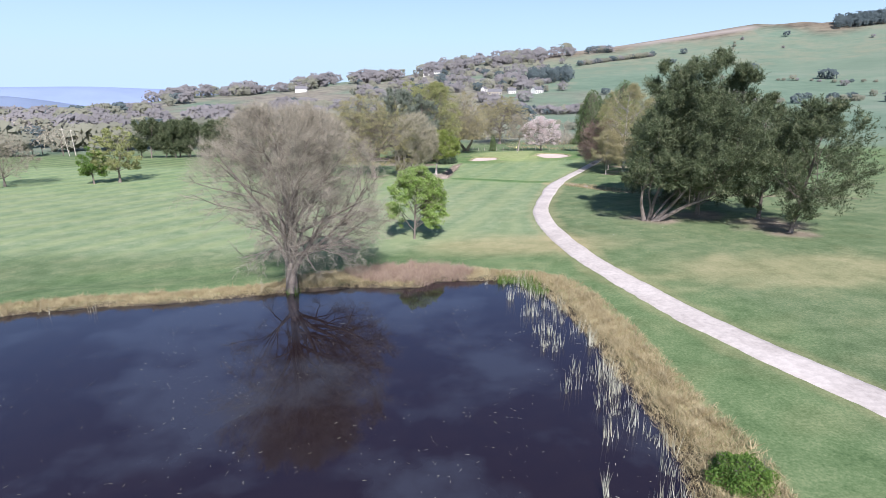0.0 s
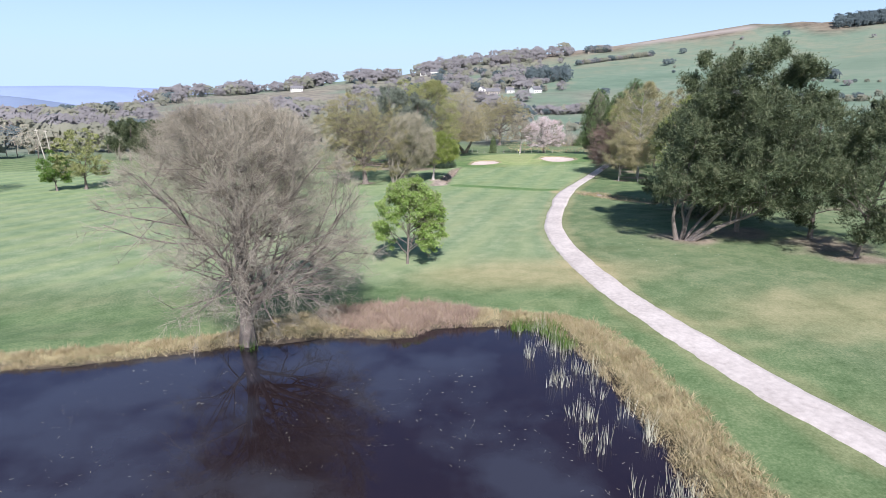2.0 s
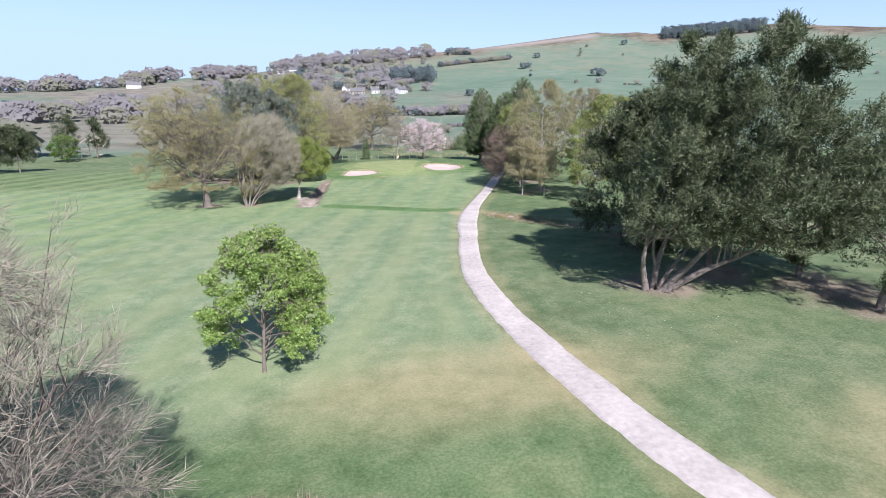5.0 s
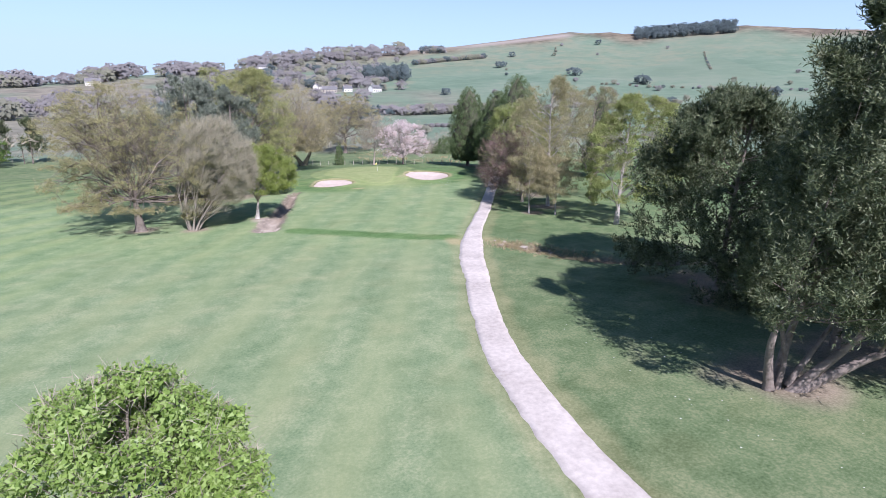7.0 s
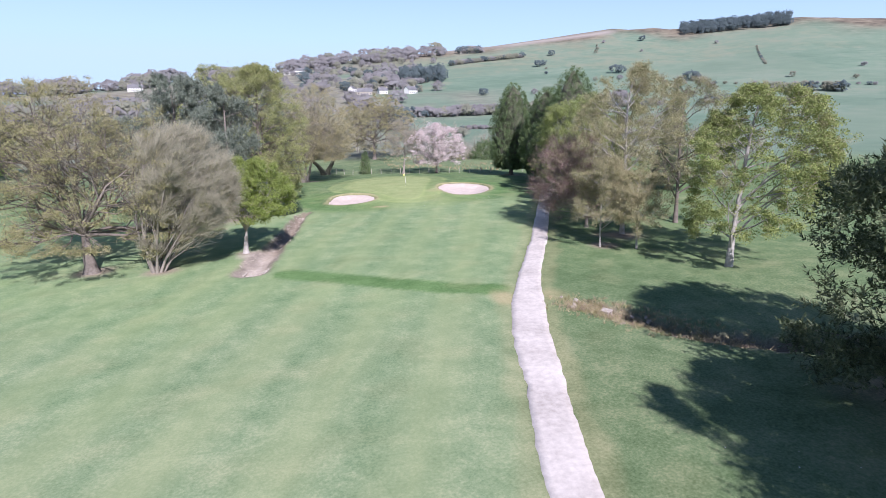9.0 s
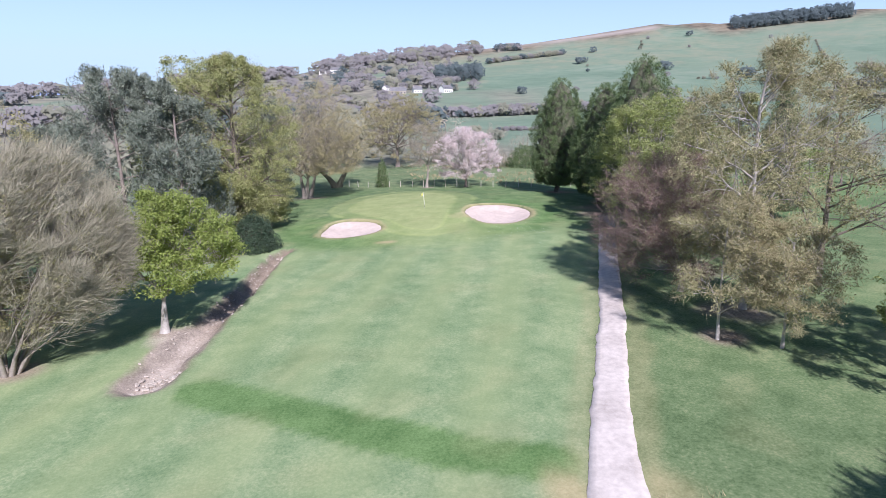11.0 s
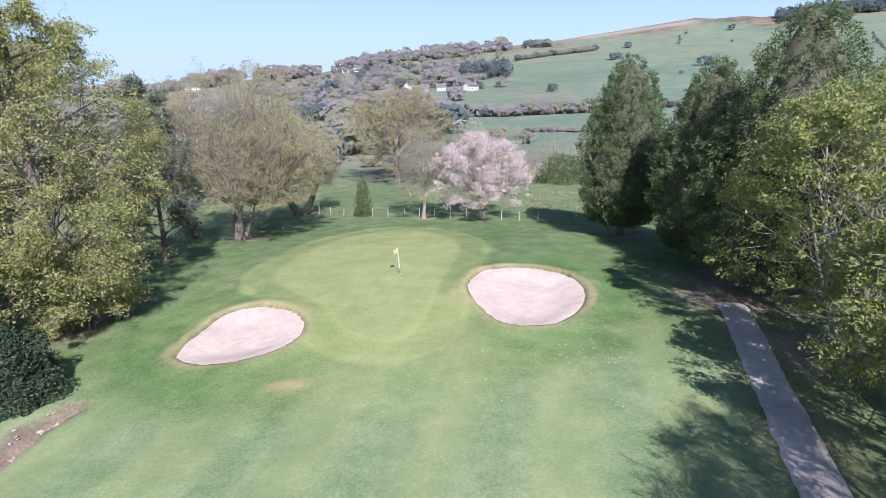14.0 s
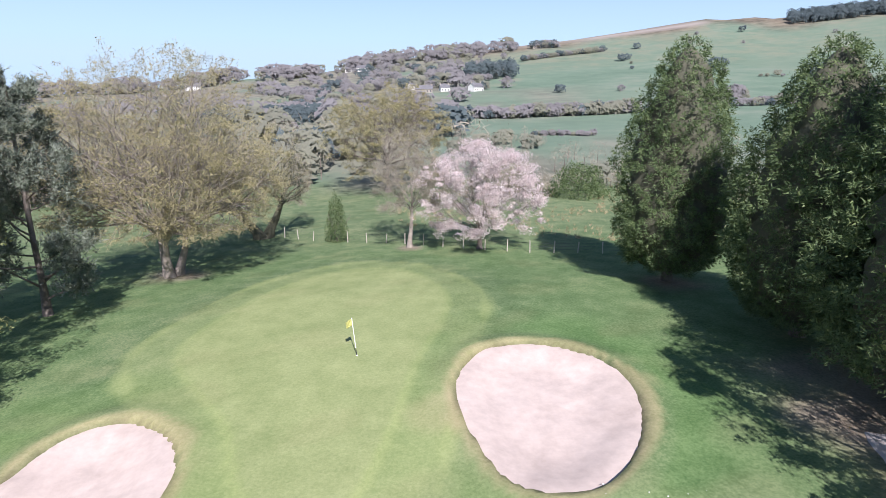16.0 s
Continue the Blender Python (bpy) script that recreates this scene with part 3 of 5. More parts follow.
def build_flat_parts():
    water = tagged(new("water", sheet_inside("water", POND, 1.2, lambda x, y: 0 * x, WATER, 2)), "dark still pond water reflecting the blue sky", "pond", kind="structure")
    for nm, o in (("bunker_right", BUNKER_RIGHT), ("bunker_left", BUNKER_LEFT)):
        def bowl(x, y, o=o):
            d = -line_distance(x, y, o, True)
            return land(x, y) - 0.06 - 0.42 * step(0, 2.5, d) + 0.02 * ripple(x, y, 1.1) + 0.03 * ripple(x, y, 3)
        tagged(new(nm, sheet_inside(nm, o, 0.1, bowl, SAND, 12)), "raked pale pink sand bunker beside the putting green", "bunker", kind="structure")
    line = TRACK
    d = np.gradient(line, axis=0)
    d /= np.linalg.norm(d, axis=1)[:, None]
    s = np.concatenate([[0], np.cumsum(np.linalg.norm(np.diff(line, axis=0), axis=1))])
    fine = np.arange(0, s[-1], 0.3)
    cx, cy = np.interp(fine, s, line[:, 0]), np.interp(fine, s, line[:, 1])
    nx, ny = np.interp(fine, s, d[:, 1]), -np.interp(fine, s, d[:, 0])
    half = np.interp(cy, [-14, 46, 64, 76, 86, 92, 97.5, 100.5, 103, 112, 150], [1.2, 1.14, 1.06, 0.98, 1.0, 1.14, 1.16, 1.0, 0.86, 0.83, 0.86])
    left = half + 0.06 * ripple(fine, 0 * fine, 4.0) + 0.05 * ripple(fine, 0 * fine, 1.2, 0.3)
    right = half + 0.05 * ripple(fine, 0 * fine + 40, 3.6) + 0.03 * ripple(fine, 0 * fine, 1.1, 0.9)
    rows = []
    for k, f in enumerate((-1.06, -1.0, -0.66, -0.33, 0, 0.33, 0.66, 1.0, 1.06)):
        w = np.where(f < 0, left, right) * f
        x, y = cx + nx * w, cy + ny * w
        z = land(x, y) + (-0.10 if k in (0, 8) else 0.045 + 0.03 * (1 - f * f))
        rows.append(np.column_stack([x, y, z]))
    m = len(fine)
    v = np.concatenate(rows)
    f = [np.stack([np.arange(m - 1) + k * m, np.arange(m - 1) + k * m + 1, np.arange(m - 1) + (k + 1) * m + 1, np.arange(m - 1) + (k + 1) * m], 1) for k in range(8)]
    tagged(new("path", smooth_shade(mesh_of("path", v, [np.concatenate(f)], [GRAVEL]))), "pale worn gravel path winding over the grass", "path", kind="structure")


build_ground()
build_flat_parts()


def backdrop_hills():
    # the haze of distance is painted into both hills' blue base colours
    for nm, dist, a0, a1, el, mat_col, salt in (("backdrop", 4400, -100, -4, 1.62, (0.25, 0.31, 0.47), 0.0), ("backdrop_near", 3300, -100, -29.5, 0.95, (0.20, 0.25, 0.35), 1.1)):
        m, t, b = material("painted_haze_hill")
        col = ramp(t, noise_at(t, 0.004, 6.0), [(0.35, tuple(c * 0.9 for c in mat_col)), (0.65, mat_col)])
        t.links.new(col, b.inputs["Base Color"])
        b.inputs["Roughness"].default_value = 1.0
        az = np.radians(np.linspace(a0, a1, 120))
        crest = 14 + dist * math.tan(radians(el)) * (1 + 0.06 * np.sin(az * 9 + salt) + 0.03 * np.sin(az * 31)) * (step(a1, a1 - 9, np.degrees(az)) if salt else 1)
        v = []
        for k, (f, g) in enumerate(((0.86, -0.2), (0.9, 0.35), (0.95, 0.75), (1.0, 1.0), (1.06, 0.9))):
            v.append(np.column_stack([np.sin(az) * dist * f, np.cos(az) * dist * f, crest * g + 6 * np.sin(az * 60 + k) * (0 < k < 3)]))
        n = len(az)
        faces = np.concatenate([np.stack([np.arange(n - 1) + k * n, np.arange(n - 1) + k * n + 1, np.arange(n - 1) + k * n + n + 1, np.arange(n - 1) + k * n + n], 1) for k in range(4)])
        tagged(new(nm, smooth_shade(mesh_of(nm, np.concatenate(v), [faces], [m]))), "hill far down the valley with blue haze painted in", "hill", kind="structure")


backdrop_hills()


# ---- trees ----
def unit(v):
    v = np.asarray(v, dtype=float)
    return v / (np.linalg.norm(v, axis=-1, keepdims=True) + 1e-9)


def exit_length(p, d, centre, radii):
    """How far one can go from p along d within an egg-shaped crown."""
    q, e = (p - centre) / radii, d / radii
    a, b, c = e @ e, q @ e, q @ q - 1
    disc = b * b - a * c
    if disc <= 0:
        return 0.35
    return max((-b + math.sqrt(disc)) / a, 0.35)


class Growth:
    """Limbs as lines with thickness, grown inside a crown; `tips` are the ends that carry twigs and leaves."""

    def __init__(self, seed, centre, radii, counts, angles, ratios, lift, wobble, first=0.25, thin=0.55, fan=False, floor=-1.0, sweep=(0, 0, 0), taper=0.0):
        self.taper = taper
        self.r = rnd(seed)
        self.centre, self.radii = np.array(centre, float), np.array(radii, float)
        self.counts, self.angles, self.ratios, self.lift, self.wobble, self.first, self.thin, self.fan, self.floor = counts, angles, ratios, lift, wobble, first, thin, fan, floor
        self.sweep = np.array(sweep, float)
        self.lines, self.tip_at, self.tip_dir = [], [], []

    def limb(self, p, d, length, radius, level, low=None, course=None):
        r = self.r
        n = 6 if level == 0 else 5 if level == 1 else 3 if level == 2 else 1
        pts, dirs = [np.array(p, float)], [unit(d)]
        d = unit(d)
        if course is not None:
            pts, n = list(course), len(course) - 1
            dirs = list(unit(np.gradient(np.array(course), axis=0)))
        for _ in range(0 if course is not None else n):
            d = unit(d + self.wobble[level] * r.normal(size=3) * 0.5 + (np.array([0, 0, self.lift[level]]) + self.sweep) / n)
            nxt = pts[-1] + d * length / n
            if level and nxt[2] < self.floor:
                nxt[2] = self.floor + r.uniform(0, 0.4)
            pts.append(nxt)
            dirs.append(d)
        pts, dirs = np.array(pts), np.array(dirs)
        tip = 0.25 if level else 0.3 if course is None else 0.12
        radii = radius * np.linspace(1, tip, n + 1) ** (1.0 if course is None else 2.4)
        self.lines.append((pts, radii, level))
        if level >= len(self.counts):
            for f in (0.35, 0.7, 1.0):
                i = f * n
                k = min(int(i), n - 1)
                self.tip_at.append(pts[k] + (pts[k + 1] - pts[k]) * (i - k))
                self.tip_dir.append(dirs[k])
            return
        count = self.counts[level]
        start = self.first if (level == 0 and low is None) else (0.3 if low is None else low)
        for j in range(count):
            f = start + (1 - start) * (j + r.uniform(0.1, 0.9)) / count
            k = min(int(f * n), n - 1)
            q = pts[k] + (pts[k + 1] - pts[k]) * (f * n - k)
            a = math.radians(self.angles[level] * r.uniform(0.7, 1.25))
            side = unit(np.cross(dirs[k], r.normal(size=3)))
            if self.fan and level == 0:
                a = math.radians(82 * ((j + r.uniform(0.2, 0.8)) / count) ** 0.72)
                turn = 2.4 * j + r.uniform(-0.4, 0.4)
                side = unit(np.array([math.cos(turn), math.sin(turn), 0.0]) + 0.01)
                f = start + (1 - start) * (1 - (j / count) ** 1.5)
                k = min(int(f * n), n - 1)
                q = pts[k] + (pts[k + 1] - pts[k]) * (f * n - k)
            nd = unit(dirs[k] * math.cos(a) + side * math.sin(a))
            room = exit_length(q, nd, self.centre, self.radii)
            want = length * self.ratios[level] * r.uniform(0.7, 1.2) if level else self.ratios[0] * room
            nl = min(want, room * (r.uniform(0.62, 1.08) if level == 0 else r.uniform(0.8, 1.1)))
            nl *= 1 - self.taper * f ** 1.5 if level == 0 else 1
            rad = radii[k] * self.thin * min(1.0, 0.45 + 0.6 * nl / max(want, 0.1)) * (0.8 if self.fan and level == 0 else 1.0)
            self.limb(q, nd, nl, max(rad, 0.012), level + 1)

    def tips(self):
        return np.array(self.tip_at), np.array(self.tip_dir)


def tube_mesh(name, lines, mats, least=0.0, rib=0):
    """Tapered limbs: rings joined along each line."""
    V, F, base = [], [], 0
    for pts, rad, level in lines:
        if rad[0] < least:
            continue
        s = 8 if level == 0 else 5 if level == 1 else 3
        t = unit(np.gradient(pts, axis=0))
        ref = np.array([0.31, 0.95, 0.05]) if abs(t[0][2]) > 0.6 else np.array([0.05, 0.1, 1.0])
        u = unit(np.cross(t, ref))
        v = np.cross(t, u)
        a = np.arange(s) * 2 * math.pi / s
        ring = pts[:, None] + (u[:, None] * np.cos(a)[None, :, None] + v[:, None] * np.sin(a)[None, :, None]) * rad[:, None, None]
        if level == 0:
            ring += (np.sin(a * 3 + pts[0][0])[None, :, None] * 0.10 * rad[:, None, None]) * (ring - pts[:, None]) / (rad[:, None, None] + 1e-6)
        k = len(pts)
        V.append(ring.reshape(-1, 3))
        i = (np.arange(k - 1)[:, None] * s + np.arange(s)[None]) + base
        j = (np.arange(k - 1)[:, None] * s + (np.arange(s)[None] + 1) % s) + base
        F.append(np.stack([i, j, j + s, i + s], -1).reshape(-1, 4))
        base += k * s
    return smooth_shade(mesh_of(name, np.concatenate(V), [np.concatenate(F)], mats))


def flared(lines, by=1.7):
    """Thickens the foot of each stem."""
    out = []
    for pts, rad, level in lines:
        if level == 0:
            rad = rad.copy()
            rad[0] *= by
            pts = pts.copy()
            pts[0][2] -= 0.25
        out.append((pts, rad, level))
    return out


def diamonds(r, centres, size, flat=0.45, normals=None, bias=0.0):
    """A leaf-shaped face at each centre."""
    n = len(centres)
    nrm = r.normal(size=(n, 3))
    if normals is not None:
        nrm = nrm + bias * normals
    nrm = unit(nrm)
    u = unit(np.cross(nrm, r.normal(size=(n, 3))))
    v = np.cross(nrm, u)
    a = (size * r.uniform(0.6, 1.35, n))[:, None]
    b = a * flat
    V = np.stack([centres - u * a, centres + v * b - u * a * 0.1, centres + u * a, centres - v * b - u * a * 0.1], 1).reshape(-1, 3)
    return V, np.arange(n * 4).reshape(-1, 4)


def slivers(r, starts, ways, length, width):
    """A thin blade or twig from each start."""
    n = len(starts)
    ln = (length * r.uniform(0.55, 1.4, n))[:, None]
    side = unit(np.cross(ways, r.normal(size=(n, 3)))) * (width * r.uniform(0.7, 1.3, n))[:, None] * 0.5
    V = np.stack([starts - side, starts + side, starts + ways * ln], 1).reshape(-1, 3)
    return V, np.arange(n * 3).reshape(-1, 3)


def about(r, at, ways, many, loose):
    """Many spots scattered round each place."""
    c = np.repeat(at, many, 0)
    return c + r.normal(size=c.shape) * loose, np.repeat(ways, many, 0)


def crown_twigs(name, r, at, ways, many, length, width, mat, up=0.15, spread_=0.9, loose=0.08):
    c, w = about(r, at, ways, many, loose)
    d = unit(w + r.normal(size=w.shape) * spread_ + np.array([0, 0, up]))
    V, F = slivers(r, c, d, length, width)
    c2 = c + d * length * 0.45
    d2 = unit(d + r.normal(size=d.shape) * 0.8)
    V2, F2 = slivers(r, c2, d2, length * 0.6, width * 0.8)
    return mesh_of(name, np.concatenate([V, V2]), [np.concatenate([F, F2 + len(V)])], [mat])


def crown_leaves(name, r, at, ways, many, size, loose, mat, pad=4, outer=1.0):
    """Leaves gathered in flattened pads at the twig ends, more of them towards the outside of the crown."""
    n = len(at)
    k = max(n // pad, 8)
    away = np.linalg.norm((at - at.mean(0)) / (at.std(0) + 0.01), axis=1) ** outer + 0.05
    c = at[r.choice(n, k, replace=False, p=away / away.sum())]
    per = max(int(n * many * 0.5 / k), 3)
    u = unit(r.normal(size=(k * per, 3)) + np.array([0, 0, 0.25]))
    wide = np.repeat(loose * 2.1 * r.uniform(0.5, 1.5, k), per) * r.uniform(0.15, 1.0, k * per) ** 0.5
    c = np.repeat(c, per, 0) + u * wide[:, None] * np.array([1.0, 1.0, 0.62])
    size = size * 1.2
    nrm = unit(r.normal(size=c.shape) * 0.8 + u * 0.7 + np.array([0, 0, 0.35]))
    s = unit(np.cross(nrm, r.normal(size=c.shape)))
    v = np.cross(nrm, s)
    a = (size * 1.35 * r.uniform(0.6, 1.35, len(c)))[:, None]
    V = np.stack([c + s * a, c - s * a * 0.5 + v * a * 0.55, c - s * a * 0.5 - v * a * 0.55], 1).reshape(-1, 3)
    return mesh_of(name, V, [np.arange(len(V)).reshape(-1, 3)], [mat])


def broadleaf(name, x, y, label, seed, height, width, stems=1, lean=(0, 0), clear=0.18, bark=BARK, twig=TWIG, leaf=None, leaf_n=2, leaf_size=0.12, twig_n=3, twig_len=0.55, twig_w=0.022,
              counts=(9, 6, 5), thick=0.03, droop=0.0, group="", category="tree", loose=0.25, depth=None, wide_at=0.55, z=None, fork=0.0, low=0.0, gnarl=1.0, sweep=(0, 0, 0), pad=3, spread=0.9, opening=0.35, stout=0.55, angle=1.0, taper=0.0, outer=1.0):
    """A bare, budding or leafy tree: stem or stems, limbs, twigs and, if any, leaves."""
    base = thing(name, x, y, gz(x, y) if z is None else z, label, category, group)
    top, rad = height, width / 2
    g = Growth(seed, (lean[0], lean[1], height * wide_at), (rad, depth or rad, height * (1 - wide_at) * 1.02 if wide_at < 0.5 else height * max(1 - wide_at, 0.5) * 1.02), counts, tuple(q * angle for q in (58, 48, 42, 40)), (0.95, 0.55, 0.55, 0.5),
               (0.10, 0.25 - droop, 0.15 - droop, 0.1 - droop), (0.10 * gnarl, 0.22 * gnarl, 0.32 * gnarl, 0.4), first=(0.72 if fork else clear), thin=stout, fan=fork > 0, floor=low * height, sweep=sweep, taper=taper)
    for s in range(stems):
        a = 2 * math.pi * s / max(stems, 1) + 0.5
        off = np.array([math.cos(a), math.sin(a), 0]) * (0.0 if stems == 1 else 0.4 + 0.05 * height)
        tilt = off * (opening if stems > 1 else 0) + np.array([lean[0], lean[1], 0]) / height
        length = height * (fork if fork else 0.93 if stems == 1 else g.r.uniform(0.72, 0.92))
        g.limb(off * 0.35, np.array([0, 0, 1.0]) + tilt, length, thick * height * 0.5 / (stems ** 0.4), 0)
    at, ways = g.tips()
    piece("trunk", tube_mesh("trunk", flared(g.lines, 1.45), [bark], 0.0125 if leaf and leaf_n > 8 else 0.0), base)
    r = rnd(seed + 50)
    if twig_n:
        piece("brushwood", crown_twigs("brushwood", r, at, ways, twig_n, twig_len, twig_w, twig, spread_=spread), base)
    if leaf:
        piece("crown", crown_leaves("crown", r, at, ways, leaf_n, leaf_size, loose, leaf, pad, outer), base)
    return base


def pine(name, x, y, label, seed, height, width, lean=(0, 0), clear=0.25, needle=NEEDLE, stems=1, counts=(26, 8, 5), brush=14, blade=0.36, slim=0.17, thick=0.028, splay=0.30, group="", bend=0.25, dome=0.55, rise=0.28, taper=0.45):
    """A pine: bare lower stem, rising limbs, and upswept brushes of needles along the shoots."""
    base = thing(name, x, y, gz(x, y), label, "tree", group)
    g = Growth(seed, (lean[0], lean[1], height * dome), (width / 2, width / 2, height * max(1 - dome, dome - clear)), counts, (66, 48, 44), (0.97, 0.5, 0.5), (0.12, rise, rise * 0.8, rise * 0.8), (bend * 0.35, 0.22, 0.32, 0.3), first=clear, thin=0.42, floor=clear * height * 0.8, taper=taper)
    for s in range(stems):
        a = 2 * math.pi * s / max(stems, 1) + 2.2
        off = np.array([math.cos(a), math.sin(a), 0]) * (0 if stems == 1 else 0.9)
        g.limb(off * 0.5, np.array([lean[0] / height * 1.3, lean[1] / height * 1.3, 1.0]) + off * (splay if stems > 1 else 0), height * (0.95 if s == 0 else 0.78), thick * height * 0.5 / stems ** 0.3, 0)
    piece("trunk", tube_mesh("trunk", flared(g.lines, 1.5), [BARK_PINE], 0.0125), base)
    at, ways = g.tips()
    piece("crown", needle_brushes(rnd(seed + 50), at, ways, brush, blade, slim, needle), base, "dense upswept needle crown")
    return base


def needle_brushes(r, at, ways, brush, blade, slim, needle):
    """Short upturned shoots, each a bottle brush of needles, gathered in tufts."""
    at, ways = np.concatenate([at, at - ways * blade * 1.3 + r.normal(size=at.shape) * 0.22]), np.concatenate([ways, ways])
    n = len(at)
    shoot = unit(ways * 0.7 + np.array([0, 0, 0.75]) + r.normal(size=ways.shape) * 0.4)
    long = blade * 1.35 * r.uniform(0.6, 1.4, n)
    c, d = np.repeat(at, brush, 0), np.repeat(shoot, brush, 0)
    f = r.uniform(-0.35, 1.0, len(c))
    c = c + d * (f * np.repeat(long, brush))[:, None]
    ring = unit(np.cross(d, r.normal(size=c.shape)))
    way = unit(ring * (1.15 - 0.6 * f)[:, None] + d * (0.45 + 0.5 * f)[:, None])
    V, F = slivers(r, c, way, blade * 0.64, blade * slim)
    return mesh_of("crown", V, [F], [needle])


def many_stemmed_pine(name, x, y, label, seed, leaders, group, counts=(20, 8, 5), brush=14, blade=0.36, slim=0.17, limbs=()):
    """An old pine of several curving stems out of one foot. leaders: way points over the foot, radius of the stem, half width and half height of the crown."""
    base = thing(name, x, y, gz(x, y), label, "tree", group)
    g = Growth(seed, (0, 0, 10), (4, 4, 7), counts, (66, 48, 44), (0.97, 0.5, 0.5), (0.12, 0.2, 0.16, 0.16), (0.1, 0.22, 0.32, 0.3), first=0.3, thin=0.42, floor=4.2, taper=0.38)
    for points, radius, wide, tall, low in leaders:
        course = curve_through(points, False, 4)
        top = np.array(points[-1])
        g.centre, g.radii, g.first = top * np.array([0.9, 0.9, 1]) - np.array([0, 0, tall * 0.86]), np.array([wide, wide, tall]), low
        g.limb(course[0], course[1] - course[0], 0, radius, 0, course=course)
    for points, radius in limbs:
        course = curve_through(points, False, 4)
        g.lines.append((course, radius * np.linspace(1, 0.35, len(course)), 0))
    piece("trunk", tube_mesh("trunk", flared(g.lines, 1.35), [BARK_PINE], 0.0125), base)
    at, ways = g.tips()
    piece("crown", needle_brushes(rnd(seed + 50), at, ways, brush, blade, slim, NEEDLE), base, "dense upswept needle crown")
    return base


def cypress(name, x, y, label, seed, height, width, group="", sprays=70000, mat=CYPRESS, tips=1.0, tiers=0.0, shape=(0.62, 0.82, 1.0, 0.97, 0.80, 0.56, 0.34, 0.06)):
    """A dense evergreen cone of overlapping hanging sprays over a dark core that stands for the shade inside."""
    base = thing(name, x, y, gz(x, y), label, "tree", group)
    r = rnd(seed)

    def radius(f, a):
        prof = np.interp(f, (0, 0.06, 0.18, 0.42, 0.65, 0.82, 0.93, 1.0), shape)
        lumps = 1 + 0.10 * np.sin(a * 3 + f * 9 + seed) + 0.08 * np.sin(a * 7 - f * 23) + 0.06 * np.sin(a * 11 + f * 47)
        return width / 2 * prof * lumps
    low, per = 0.07, 20
    many = sprays // per
    sprays = many * per
    f = low + (1 - low) * (1 - r.uniform(0, 1, many) ** 0.62)
    a = r.uniform(0, 2 * math.pi, many)
    rad = radius((f - low) / (1 - low), a) * r.uniform(0.86, 1.06, many)
    tier = np.mod(f * height / 1.25 + 0.35 * np.sin(a * 4 + seed) + 0.2 * np.sin(a * 9), 1.0)
    rad = rad * (1 + tiers * (0.45 - tier)) + 0.05
    plume = np.column_stack([np.cos(a) * rad, np.sin(a) * rad, f * height])
    out = np.column_stack([np.cos(a), np.sin(a), np.full(many, 0.9)]) + r.normal(size=(many, 3)) * 0.25
    big = np.repeat(r.uniform(0.6, 1.3, many), per)[:, None]
    axis = np.repeat(unit(out), per, 0)
    g = r.uniform(-0.6, 1.0, (sprays, 1))
    ring = unit(np.cross(axis, r.normal(size=axis.shape)))
    c = np.repeat(plume, per, 0) + (axis * g * 0.36 + ring * (0.20 * (1.0 - 0.55 * g) * r.uniform(0.2, 1, (sprays, 1)))) * big * tips
    way = unit(axis * 0.8 + ring * 0.9 + np.array([0, 0, -0.35]) + r.normal(size=axis.shape) * 0.3)
    side = unit(np.cross(way, axis + r.normal(size=axis.shape) * 0.9))
    ln = (0.21 * r.uniform(0.5, 1.4, sprays))[:, None] * tips
    wd = 0.034 * r.uniform(0.6, 1.4, sprays)[:, None]
    V = np.stack([c - side * wd, c + side * wd, c + way * ln], 1).reshape(-1, 3)
    piece("crown", mesh_of("crown", V, [np.arange(sprays * 3).reshape(-1, 3)], [mat]), base, "dark green drooping sprays")
    # solid dark sheet put in for the shade between the sprays
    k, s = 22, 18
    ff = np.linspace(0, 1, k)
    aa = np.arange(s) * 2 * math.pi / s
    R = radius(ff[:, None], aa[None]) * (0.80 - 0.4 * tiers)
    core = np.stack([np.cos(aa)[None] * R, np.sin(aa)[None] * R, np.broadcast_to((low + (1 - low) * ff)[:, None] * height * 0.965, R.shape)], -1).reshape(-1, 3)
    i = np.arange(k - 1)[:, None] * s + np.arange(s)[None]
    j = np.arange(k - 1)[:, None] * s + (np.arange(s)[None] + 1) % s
    piece("shade_core", mesh_of("shade_core", core, [np.stack([i, j, j + s, i + s], -1).reshape(-1, 4)], [BARK_AND_SHADE]), base)
    piece("trunk", tube_mesh("trunk", [(np.array([(0, 0, -0.3), (0, 0, 0.5), (0, 0, height * 0.3)]), np.array([0.55, 0.4, 0.3]), 0)], [BARK]), base)
    return base


